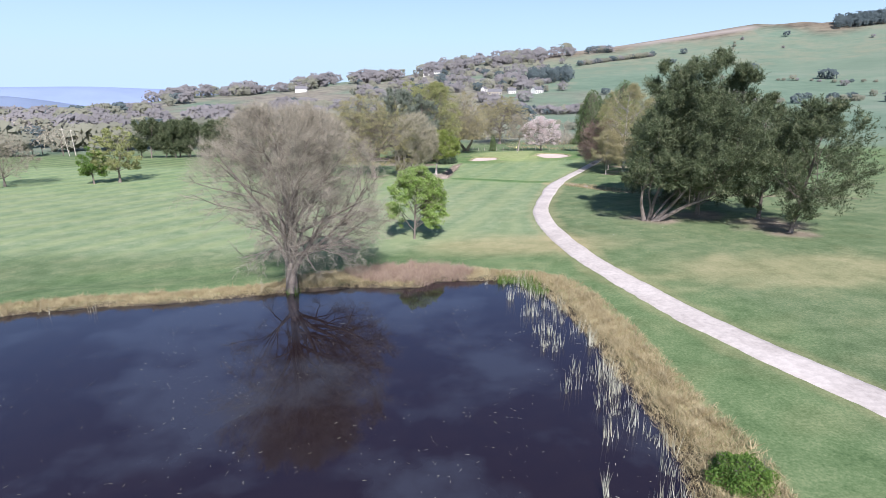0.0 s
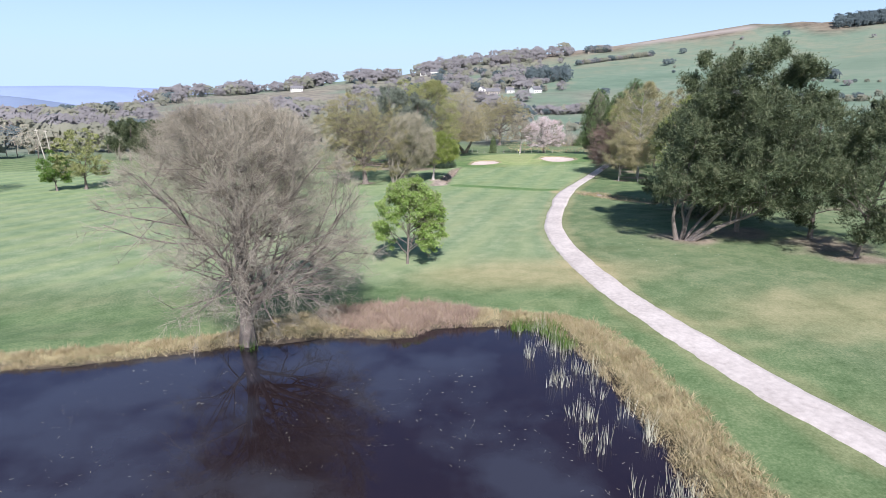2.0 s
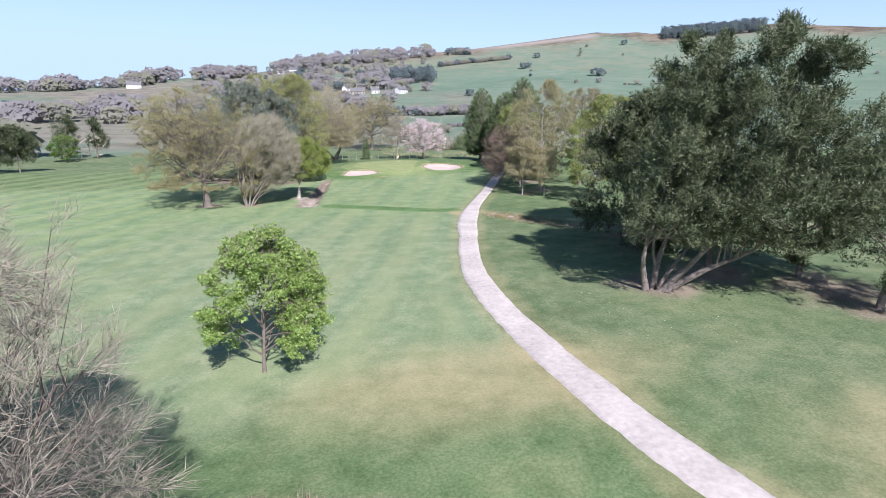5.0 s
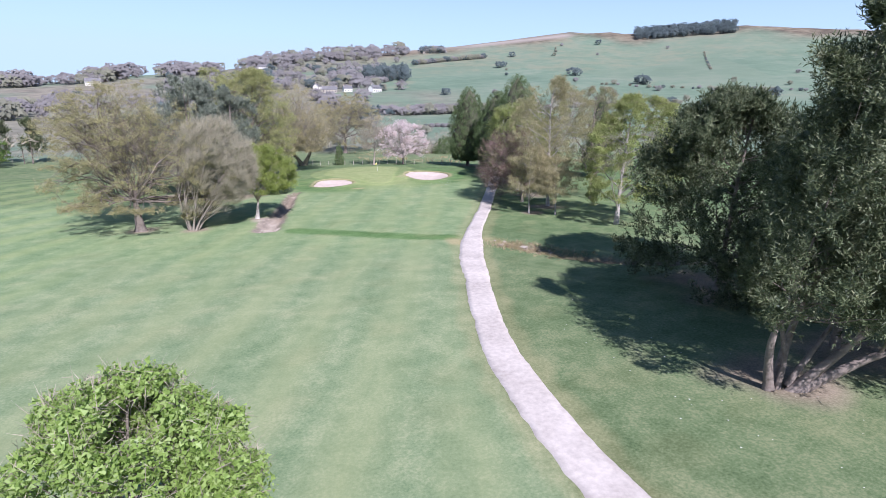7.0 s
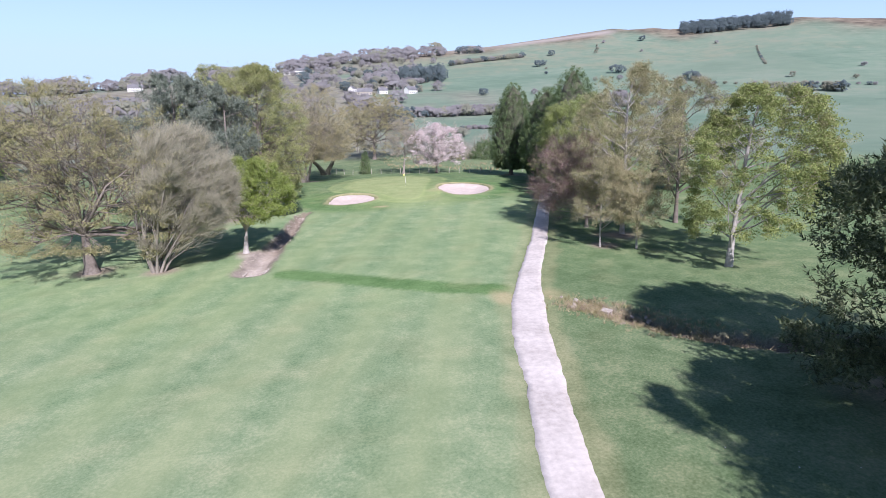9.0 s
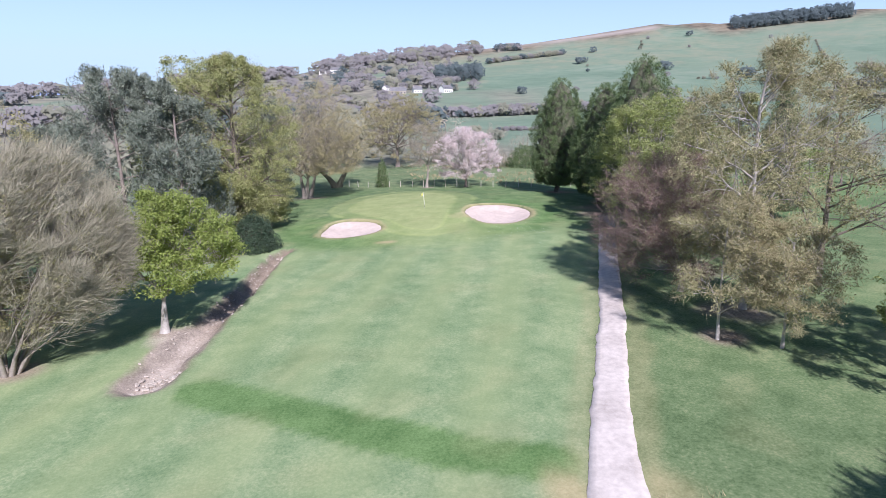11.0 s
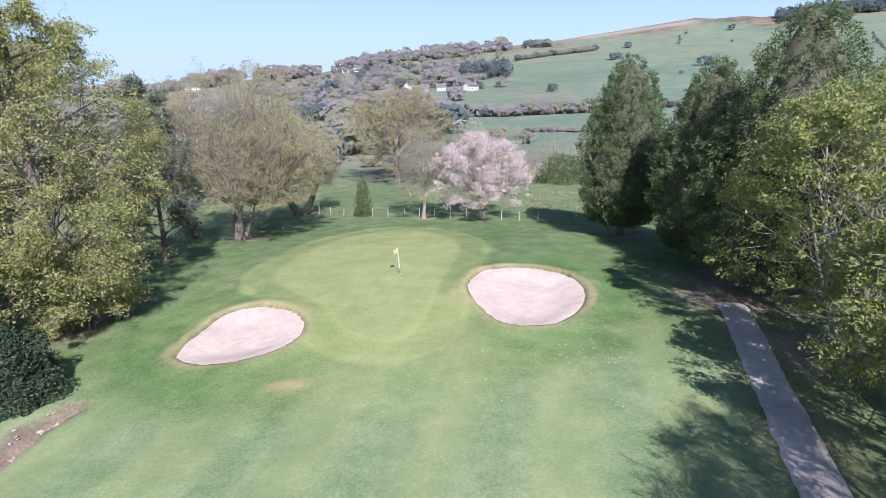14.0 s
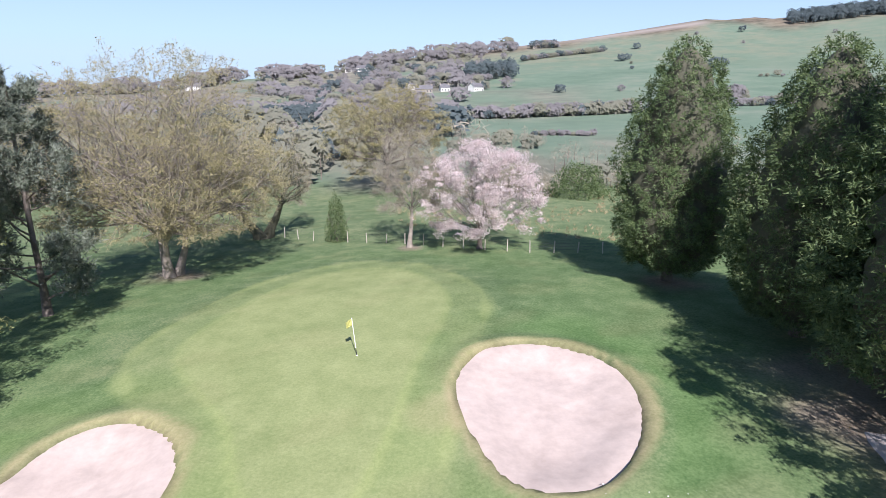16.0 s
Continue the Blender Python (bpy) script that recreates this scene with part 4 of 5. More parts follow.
def bush(name, x, y, label, seed, height, width, leaf, size=0.12, many=3500, category="bush", group=""):
    base = thing(name, x, y, gz(x, y), label, category, group)
    r = rnd(seed)
    d = unit(r.normal(size=(many, 3)))
    d[:, 2] = np.abs(d[:, 2])
    lump = 1 + 0.16 * np.sin(d[:, 0] * 7 + seed) * np.cos(d[:, 1] * 6) + 0.1 * np.sin(d[:, 2] * 9)
    c = d * np.array([width / 2, width / 2, height]) * (r.uniform(0.35, 1, many) ** 0.4 * lump)[:, None]
    V, F = diamonds(r, c, size, 0.5, d, 0.6)
    piece("crown", mesh_of("crown", V, [F], [leaf]), base)
    g = Growth(seed, (0, 0, height * 0.5), (width / 2, width / 2, height * 0.55), (6, 4), (40, 45), (0.8, 0.5), (0.2, 0.2, 0.2), (0.2, 0.3, 0.3), 0.15)
    for s in range(3):
        g.limb((0.1 * s - 0.1, 0, -0.05), (0.5 * math.cos(s * 2.1), 0.5 * math.sin(s * 2.1), 1), height * 0.7, 0.05, 0)
    piece("stems", tube_mesh("stems", g.lines, [BARK]), base)
    return base


# pond side
broadleaf("alder_tree", -11.8, 41.3, "large bare alder with grey twigs on the pond bank", 11, 13.8, 15.4, clear=0.09, counts=(46, 10, 5), twig_n=7, twig_len=0.8, twig_w=0.015, thick=0.056, droop=0.10, wide_at=0.46, low=0.18, spread=0.5, gnarl=0.8, stout=0.5)
broadleaf("young_tree", -3.13, 59.2, "young tree in fresh bright green leaf on the fairway", 12, 7.5, 6.4, lean=(0.3, 0.1), sweep=(0, 0, 0.1), gnarl=1.0, clear=0.10, leaf=LEAF_YOUNG, leaf_n=36, leaf_size=0.055, twig_n=1, droop=0.08, counts=(38, 8, 4), thick=0.026, loose=0.17, wide_at=0.47, low=0.10, angle=0.95)
# pine clump by the path
many_stemmed_pine("pine_tree", 24.3, 64.8, "old pine with pale curving stems fanning from one foot", 21, (
    (((-0.25, 0.1, -0.2), (-0.95, -0.2, 2.6), (-0.55, -0.6, 5.6), (0.2, -1.0, 10.5), (-0.2, -2.2, 17.0)), 0.30, 4.2, 8.6, 0.30),
    (((0.35, 0.3, -0.2), (1.0, 0.5, 2.8), (2.2, 0.4, 6.0), (3.2, 0.0, 11.0), (3.9, -0.3, 16.9)), 0.30, 4.2, 8.8, 0.30),
    (((0.5, -0.3, -0.2), (2.6, -1.2, 2.4), (3.9, -2.6, 5.6), (4.4, -4.2, 11.5), (4.5, -5.2, 17.8)), 0.32, 4.6, 9.2, 0.30),
    (((0.7, -0.4, -0.1), (3.6, -1.6, 1.9), (6.4, -3.4, 4.2), (6.8, -5.6, 10.0), (6.0, -6.6, 16.6)), 0.34, 4.8, 8.4, 0.28)),
    "pines by the path", counts=(31, 8, 5), brush=7,
    limbs=((((0.1, 0.0, -0.1), (0.3, 0.0, 1.6), (0.05, 0.2, 3.4), (0.7, 0.5, 6.0)), 0.17), (((0.6, -0.2, 0.4), (1.7, -0.3, 2.0), (2.9, -0.1, 3.2), (4.6, 0.6, 4.3)), 0.16)))
pine("pine_tree", 31.5, 67.5, "dark pine in a clump beside the path", 22, 14.8, 11.0, clear=0.07, group="pines by the path", dome=0.5, counts=(28, 8, 5), brush=12)
pine("pine_tree", 33.4, 78.6, "broad dense pine with low branches in front of a ditch", 26, 14.4, 15.5, clear=0.02, group="pines by the path", dome=0.37, counts=(50, 9, 5), brush=14, blade=0.40, slim=0.19, rise=0.05, taper=0.3)
pine("pine_tree", 37.2, 64.2, "dark pine behind its neighbour in the clump", 23, 13.8, 10.5, clear=0.08, group="pines by the path", counts=(28, 8, 5), brush=12)
pine("pine_tree", 36.8, 57.3, "broad low pine with brown litter under it", 24, 13.2, 12.5, lean=(0.8, -0.3), clear=0.08, group="pines by the path", counts=(28, 8, 5), brush=12)
# left of the green
broadleaf("oak_tree", -14.5, 117.0, "spreading oak in olive bud beside the fairway", 31, 16.6, 20.0, gnarl=2.3, fork=0.27, leaf=LEAF_OLIVE, twig=TWIG_OLIVE, twig_w=0.022, leaf_n=42, leaf_size=0.045, outer=0.5, stout=0.70, counts=(30, 9, 5), thick=0.07, droop=0.12, wide_at=0.52, low=0.19, twig_n=4, loose=0.28)
broadleaf("willow_tree", -8.6, 115.4, "many-stemmed pale grey budding tree leaning over", 32, 11.6, 9.0, stems=9, lean=(2.2, 0.6), clear=0.1, bark=BARK_MID, twig=TWIG_PALE, leaf=LEAF_BIRCH, leaf_n=6, leaf_size=0.042, counts=(12, 8, 4), thick=0.05, twig_n=3, twig_len=1.2, twig_w=0.024, spread=0.25, sweep=(0.6, 0.1, 0.25), low=0.06, angle=0.42, wide_at=0.6, opening=0.6, stout=0.6)
broadleaf("hawthorn_tree", -1.5, 119.9, "small round tree in bright green leaf beside the ditch", 33, 8.3, 8.8, lean=(0.7, 0.2), fork=0.34, bark=BARK_PALE, leaf=LEAF_HAWTHORN, leaf_n=60, leaf_size=0.056, twig_n=1, counts=(20, 8, 4), thick=0.07, wide_at=0.62, low=0.43, loose=0.26)
pine("pine_tree", -12.0, 144.0, "grey-green pine behind the ditch", 34, 18.2, 12.5, clear=0.06, needle=NEEDLE_BLUE, blade=0.38, slim=0.17, group="pines by the green", bend=0.1, counts=(34, 8, 5), brush=13, taper=0.15)
pine("pine_tree", -5.0, 139.8, "tall grey-green pine with a pointed top", 35, 17.0, 9.4, clear=0.06, needle=NEEDLE_BLUE, blade=0.38, slim=0.17, group="pines by the green", bend=0.1, dome=0.45, counts=(28, 7, 5), brush=13, taper=0.15)
pine("pine_tree", -20.0, 148.0, "grey-green pine among bare trees", 36, 13.0, 9.5, clear=0.06, needle=NEEDLE_BLUE, blade=0.38, slim=0.17, group="pines by the green", bend=0.1, counts=(28, 7, 5), brush=13, taper=0.15)
broadleaf("maple_tree", -2.6, 152.5, "tall maple in yellow-green flower", 37, 21.3, 16.0, taper=0.2, clear=0.06, leaf=LEAF_YELLOW, twig=TWIG_OLIVE, leaf_n=40, leaf_size=0.058, counts=(36, 8, 5), thick=0.034, wide_at=0.40, twig_n=2, loose=0.34, low=0.04, droop=0.3)
broadleaf("maple_tree", -8.5, 158.0, "tall maple in yellow-green flower", 38, 19.5, 14.0, clear=0.1, leaf=LEAF_YELLOW, leaf_n=22, leaf_size=0.085, counts=(20, 7, 5), thick=0.03, twig_n=1, loose=0.32, low=0.08)
# added bushy masses that stand for the maple's own drooping low branches
broadleaf("low_maple_mass", -3.5, 147.5, "added yellow-green leaf mass for low drooping maple branches", 93, 7.0, 9.5, stems=4, clear=0.04, leaf=LEAF_YELLOW, leaf_n=24, leaf_size=0.060, counts=(9, 6, 4), thick=0.03, wide_at=0.45, category="bush", low=0.03, twig_n=1, droop=0.1, loose=0.3)
broadleaf("low_maple_mass", 0.2, 151.0, "added yellow-green leaf mass for low drooping maple branches", 94, 6.0, 7.0, stems=4, clear=0.04, leaf=LEAF_YELLOW, leaf_n=24, leaf_size=0.060, counts=(9, 6, 4), thick=0.03, wide_at=0.45, category="bush", low=0.03, twig_n=1, droop=0.1, loose=0.3)
bush("holly_bush", 1.0, 141.6, "dark glossy holly bush beside the ditch", 39, 3.6, 4.6, HOLLY, 0.09, 14000)
broadleaf("oak_tree", 3.6, 178.6, "many-stemmed oak in brownish bud behind the green", 41, 18.2, 21.5, stems=3, gnarl=1.8, fork=0.26, opening=0.36, bark=BARK_MID, leaf=LEAF_TAN, twig=TWIG_OLIVE, twig_w=0.026, leaf_n=11, leaf_size=0.050, outer=1.3, stout=0.74, counts=(20, 9, 4), thick=0.075, wide_at=0.56, low=0.26, twig_n=5, loose=0.28, droop=0.04)
broadleaf("ivy_tree", 8.1, 195.4, "dark tree clad in ivy by the fence", 42, 13.5, 10.0, stems=2, gnarl=1.9, fork=0.42, bark=BARK_AND_SHADE, twig=TWIG, leaf=LEAF_OLIVE, leaf_n=3, leaf_size=0.05, counts=(12, 8, 4), thick=0.13, lean=(0.8, 0), low=0.3)
broadleaf("oak_tree", 23.0, 228.0, "rounded oak in yellow-olive bud beyond the fence", 43, 18.6, 23.0, gnarl=1.9, fork=0.34, leaf=LEAF_TAN, twig=TWIG_OLIVE, twig_w=0.03, leaf_n=30, leaf_size=0.066, outer=0.3, stout=0.62, counts=(24, 9, 5), thick=0.06, twig_n=3, wide_at=0.5, low=0.12, loose=0.28)
broadleaf("ash_tree", 24.9, 185.3, "small bare tree with a pale trunk by the fence", 44, 11.2, 8.0, fork=0.42, bark=BARK_MID, counts=(15, 8, 5), thick=0.05, twig_n=5, wide_at=0.62, low=0.36)
broadleaf("cherry_tree", 31.9, 183.0, "cherry tree covered in pale pink blossom by the fence", 45, 10.4, 13.0, fork=0.22, leaf=BLOSSOM, leaf_n=62, leaf_size=0.050, counts=(18, 8, 4), thick=0.06, twig_n=2, wide_at=0.52, low=0.2, loose=0.3)
bush("ivy_stump", 17.0, 191.0, "ivy-clad dead stump by the fence", 46, 5.0, 2.4, CYPRESS, 0.09, 4500, "stump")
bush("evergreen_bush", 54.0, 217.0, "rounded dark green bush in the rough field", 47, 5.0, 10.0, CYPRESS, 0.16, 7000)
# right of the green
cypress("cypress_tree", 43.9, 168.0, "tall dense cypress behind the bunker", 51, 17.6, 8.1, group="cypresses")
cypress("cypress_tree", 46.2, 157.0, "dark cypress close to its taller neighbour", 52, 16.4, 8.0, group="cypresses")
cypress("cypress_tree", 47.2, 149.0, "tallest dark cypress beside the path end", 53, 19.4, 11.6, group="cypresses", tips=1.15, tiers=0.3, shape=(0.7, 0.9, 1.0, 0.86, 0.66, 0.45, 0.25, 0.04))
broadleaf("willow_tree", 44.0, 139.5, "willow in bright green leaf on many pale stems", 54, 14.2, 14.5, stems=5, clear=0.04, bark=BARK_PALE, leaf=LEAF_WILLOW, leaf_n=23, leaf_size=0.064, counts=(12, 7, 4), thick=0.03, wide_at=0.45, loose=0.26, low=0.05, twig_n=1)
broadleaf("plum_tree", 35.4, 119.1, "purple-twigged tree sweeping over the path", 55, 10.0, 10.5, fork=0.22, lean=(-1.3, 0.4), bark=BARK_MID, twig=TWIG_PURPLE, leaf=LEAF_BIRCH, leaf_n=5, leaf_size=0.045, counts=(26, 8, 4), twig_n=6, twig_len=0.8, thick=0.045, wide_at=0.55, low=0.12, spread=0.5, sweep=(-0.35, 0.05, 0.1))
broadleaf("birch_tree", 37.2, 114.6, "tall birch with white upper limbs in bud", 56, 17.2, 11.5, clear=0.16, bark=BARK_PALE, leaf=LEAF_BIRCH, leaf_n=15, leaf_size=0.048, counts=(30, 8, 5), thick=0.024, low=0.12, droop=0.22, twig_n=4, twig=TWIG_OLIVE, group="birches", wide_at=0.5)
broadleaf("birch_tree", 32.4, 110.4, "slender birch in bud beside the path", 57, 8.4, 6.0, clear=0.18, bark=BARK_PALE, leaf=LEAF_BIRCH, leaf_n=8, leaf_size=0.05, counts=(17, 7, 5), thick=0.022, droop=0.2, lean=(-0.5, 0.4), twig_n=5, twig=TWIG_OLIVE, group="birches")
broadleaf("birch_tree", 35.2, 108.6, "short slender birch in bud", 58, 6.8, 6.6, clear=0.22, bark=BARK_PALE, leaf=LEAF_BIRCH, leaf_n=8, leaf_size=0.05, counts=(14, 7, 5), thick=0.026, droop=0.16, twig_n=5, twig=TWIG_OLIVE, group="birches")
broadleaf("birch_tree", 39.4, 101.3, "birch with a leaning trunk and olive buds", 59, 15.0, 11.5, clear=0.1, bark=BARK_PALE, leaf=LEAF_WILLOW, leaf_n=44, leaf_size=0.056, stout=0.42, counts=(28, 8, 5), thick=0.034, droop=0.34, lean=(1.8, 0), twig_n=2, twig=TWIG_OLIVE, group="birches", wide_at=0.46, low=0.08)
broadleaf("birch_tree", 46.0, 118.0, "birch in olive bud behind its neighbours", 60, 16.0, 11.0, clear=0.16, leaf=LEAF_BIRCH, leaf_n=19, leaf_size=0.054, counts=(18, 7, 5), thick=0.028, group="birches", wide_at=0.5)
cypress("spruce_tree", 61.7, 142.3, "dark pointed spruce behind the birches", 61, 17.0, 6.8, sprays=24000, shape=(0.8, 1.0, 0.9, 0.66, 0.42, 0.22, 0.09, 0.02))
broadleaf("maple_tree", 46.5, 131.0, "maple in yellow-green bud behind the birches", 62, 16.0, 9.0, clear=0.14, leaf=LEAF_YELLOW, leaf_n=22, leaf_size=0.07, counts=(17, 7, 5), thick=0.028, wide_at=0.5)
broadleaf("hazel_bush", 40.3, 129.8, "leafy green hazel bush overhanging the path", 63, 9.6, 11.0, stems=5, clear=0.05, leaf=LEAF_WILLOW, leaf_n=25, leaf_size=0.062, counts=(10, 6, 4), thick=0.03, wide_at=0.5, category="bush", low=0.05, twig_n=2)
broadleaf("bare_tree", 93.0, 164.5, "bare grey tree at the edge of the next fairway", 64, 10.0, 11.0, fork=0.25, counts=(14, 8, 5), twig_n=4, twig_w=0.035, thick=0.05, low=0.1)
broadleaf("field_maple", 80.6, 157.6, "small tree in fresh green leaf on the next fairway", 65, 7.2, 4.6, clear=0.25, leaf=LEAF_YOUNG, leaf_n=13, leaf_size=0.092, counts=(10, 6, 4), twig_n=1, thick=0.03)
pine("pine_tree", -1.2, 168.5, "narrow grey-green pine behind the green", 66, 16.8, 7.6, clear=0.06, needle=NEEDLE_BLUE, blade=0.38, slim=0.17, group="pines by the green", bend=0.1, dome=0.42, counts=(28, 7, 5), brush=13, taper=0.15)
# left side of the fairway
broadleaf("field_maple", -65.3, 112.0, "small maple in yellow-green leaf on the far rough", 71, 10.4, 9.0, fork=0.25, leaf=LEAF_YELLOW, leaf_n=26, leaf_size=0.085, counts=(13, 7, 4), twig_n=1, thick=0.06, low=0.24)
broadleaf("field_maple", -69.2, 109.8, "small green tree on the far rough", 72, 6.8, 5.2, fork=0.25, leaf=LEAF_GREEN, leaf_n=26, leaf_size=0.08, counts=(10, 6, 4), twig_n=1, thick=0.06, low=0.24)
broadleaf("bare_tree", -84.0, 106.0, "round bare grey tree on the far rough", 73, 10.2, 12.0, fork=0.2, counts=(16, 8, 5), twig_n=4, twig_w=0.035, thick=0.05, wide_at=0.5, low=0.06)
for _k, (_x, _y) in enumerate(((-92, 171), (-88.5, 170), (-85, 172), (-81.5, 171), (-78, 173), (-74.5, 173), (-71, 175), (-67.5, 176), (-64, 178), (-83, 177))):
    pine("pine_tree", _x, _y, "dark pine in a row across the fairway", 80 + _k, 10.6 + 0.9 * math.sin(_k * 2.1), 8.4, clear=0.06, group="row of pines", counts=(16, 7, 4), brush=9, blade=0.6, dome=0.5, taper=0.15)
pine("pine_tree", -70.0, 221.0, "dark pine above a pale willow", 90, 13.0, 9.0, clear=0.12, counts=(14, 7, 4), brush=7, blade=0.6)
pine("pine_tree", -62.0, 223.0, "dark pine above a pale willow", 91, 12.0, 8.0, clear=0.12, counts=(14, 7, 4), brush=7, blade=0.6)
broadleaf("willow_tree", -66.5, 212.0, "round pale green willow at the fairway end", 92, 7.5, 8.5, fork=0.2, leaf=LEAF_GREEN, leaf_n=22, leaf_size=0.1, counts=(12, 7, 4), thick=0.05, wide_at=0.5)


# ---- woods, hedges and houses of the valley ----
def bearing(az, d):
    return d * math.sin(radians(az)), d * math.cos(radians(az))


def far_trees(name, label, mat, spots, seed, thin=1.0):
    """One stuff object of many far trees: a stem and a loose crown of leaf clumps each."""
    r = rnd(seed)
    V, F, S, T, nb, sb = [], [], [], [], 0, 0
    spots = np.array(spots)
    z = ground_height(spots[:, 0], spots[:, 1])
    for (x, y, h, w), g in zip(spots, z):
        near = thin < 1
        quads = 140 if near else 140 if math.hypot(x, y) < 800 else 110
        half = np.array([w / 2, w / 2, h * 0.42])
        centre = np.array([x, y, g + h * 0.52])

        def shaped(d, rad):
            lump = 1 + 0.22 * np.sin(d[:, 0] * 5 + x) * np.sin(d[:, 1] * 5 + y) + 0.15 * np.sin(d[:, 2] * 7 + x)
            c = d * (rad * lump)[:, None] * half
            return c + centre
        d = unit(r.normal(size=(quads, 3)) + np.array([0, 0, 0.2 if near else 0.45]))
        c = shaped(d, r.uniform(0.25, 1.0, quads) ** 0.45 if near else r.uniform(0.78, 1.06, quads))
        size = (0.06 * w + 0.12) * (0.6 if near else 1.7 if quads > 120 else 1.9)
        # far clumps are turned sunward, which flattens their shading as haze would
        nrm = unit(d * (1.0 if near else 0.55) + r.normal(size=c.shape) * (0.35 if near else 0.15) + (0.0 if near else 0.9) * np.array(to_sun))
        way = unit(np.cross(nrm, r.normal(size=c.shape)))
        side = np.cross(nrm, way)
        ln = (size * r.uniform(0.6, 1.5, quads))[:, None]
        v = np.stack([c - way * ln - side * ln * 0.5 * thin, c - way * ln * 0.6 + side * ln * 0.6 * thin, c + way * ln / thin ** 0.5], 1).reshape(-1, 3)
        f = np.arange(quads * 3).reshape(-1, 3)
        V.append(v)
        F.append(f + nb)
        nb += len(v)
        s = 0.008 * h + 0.06
        S.append(np.array([(x - s, y, g - 0.3), (x + s, y, g - 0.3), (x + s * 0.5, y, g + h * 0.6), (x - s * 0.5, y, g + h * 0.6), (x, y - s, g - 0.3), (x, y + s, g - 0.3), (x, y + s * 0.5, g + h * 0.6), (x, y - s * 0.5, g + h * 0.6)]))
        T.append(np.array([(0, 1, 2, 3), (4, 5, 6, 7)]) + sb)
        sb += 8
    V, F, S, T = np.concatenate(V), np.concatenate(F), np.concatenate(S), np.concatenate(T)
    return tagged(new(name, mesh_of(name, np.concatenate([V, S]), [F, T + len(V)], [mat, BARK])), label, "wood", kind="stuff")


def wood_spots():
    r = rnd(77)
    bare, bud, dark = [], [], []

    def drop(az, d, h, w, kind):
        x, y = bearing(az, d)
        (bare if kind < 0.62 else bud if kind < 0.9 else dark).append((x, y, h, w))
    # valley woods to the left and ahead, open fields between
    for _ in range(640):
        az = r.uniform(-62, 9)
        d = 225 + 700 * r.uniform(0, 1) ** 1.25
        x, y = bearing(az, d)
        if (x > -30 and d < 262) or (-40 < x < 0 and d < 300):
            continue
        if -24 < az < -9 and d > 640 or (-62 < az < -26 and d > 800):
            continue
        if math.sin(x * 0.021 + 1.0) * math.sin(y * 0.017 + x * 0.004) > 0.42:
            continue
        if 3.2 < az < 10.4 and 570 < d < 700 and r.uniform() < 0.6:
            continue
        h = r.uniform(8, 14)
        drop(az, d, h, h * r.uniform(1.1, 1.6), r.uniform())
    for _ in range(210):
        az, d = r.uniform(-9, 12), r.uniform(670, 1080)
        h = r.uniform(6, 12)
        drop(az, d, h, h, r.uniform())
    # behind the fence
    for x0, x1, y0, y1, n in ((-42, -8, 214, 250, 40), (-14, 10, 236, 262, 22)):
        for _ in range(n):
            (bare if r.uniform() < 0.65 else bud).append((r.uniform(x0, x1), r.uniform(y0, y1), r.uniform(4, 8) if x0 > 20 else r.uniform(7, 12), r.uniform(5, 9)))
    # skyline
    for _ in range(330):
        az = r.uniform(-26, 13)
        if r.uniform() > 0.62 + 0.38 * math.sin(az * 0.9 + 0.6):
            continue
        h = r.uniform(9, 20)
        drop(az, float(np.interp(az, RIDGE[:, 0], RIDGE[:, 2])) * r.uniform(0.93, 1.0), h, h * 1.2, r.uniform(0, 0.8))
    for az in (-26.9, -25.3, -23.8):
        drop(az, 985, 17, 22, 0.2)
    # hedge lines on the hill
    for a0, d0, a1, d1, n, lo, hi, k0 in ((13.2, 970, 19.9, 1030, 40, 5, 9, 0.5), (39.2, 628, 42.0, 619, 12, 5, 9, 0.6), (42.7, 622, 44.0, 621, 6, 6, 9, 0.6), (39.7, 504, 41.7, 484, 9, 4, 7, 0.6), (39.1, 1045, 39.4, 838, 44, 1.0, 2.2, 0.8),
                                          (8.5, 445, 11.7, 447, 16, 4, 7, 0.2), (11.7, 447, 20.7, 467, 46, 4, 8, 0.2), (20.7, 467, 31, 500, 26, 3, 6, 0.3), (13.0, 351, 17.1, 350, 22, 1.2, 2.4, 0.0), (34.3, 532, 36.4, 532, 6, 4, 7, 0.5),
                                          (30, 700, 47, 660, 22, 2, 4, 0.4), (25.6, 500, 27.6, 512, 9, 8, 11, 0.0), (14.2, 1118, 16.0, 1112, 14, 9, 13, 0.2)):
        for k in range(n):
            f = (k + r.uniform(-0.4, 0.4)) / n
            h = r.uniform(lo, hi)
            drop(a0 + (a1 - a0) * f, d0 + (d1 - d0) * f + r.uniform(-3, 3), h, h * (1.5 if n == 44 else 1.25), r.uniform(k0, 1.0))
    for az, d, h in ((21.1, 913, 9), (33.5, 715, 11), (33.9, 712, 9), (22.4, 1033, 9), (31.7, 505, 7), (38.2, 526, 8), (27.7, 821, 11), (28.2, 815, 9), (30.3, 1165, 9), (21.5, 924, 8), (15.8, 614, 7)):
        drop(az, d, h, h * 1.2, 0.95)
    for _ in range(22):
        h = r.uniform(3, 6)
        drop(r.uniform(18, 50), r.uniform(480, 1180), h, h * 1.1, r.uniform(0.3, 1.0))
    for _ in range(16):
        bare.append((r.uniform(41, 50), r.uniform(214, 226), r.uniform(4, 8), r.uniform(4, 6)))
    for _ in range(30):
        bare.append((r.uniform(62, 130), r.uniform(196, 260), r.uniform(5, 9), r.uniform(5, 8)))
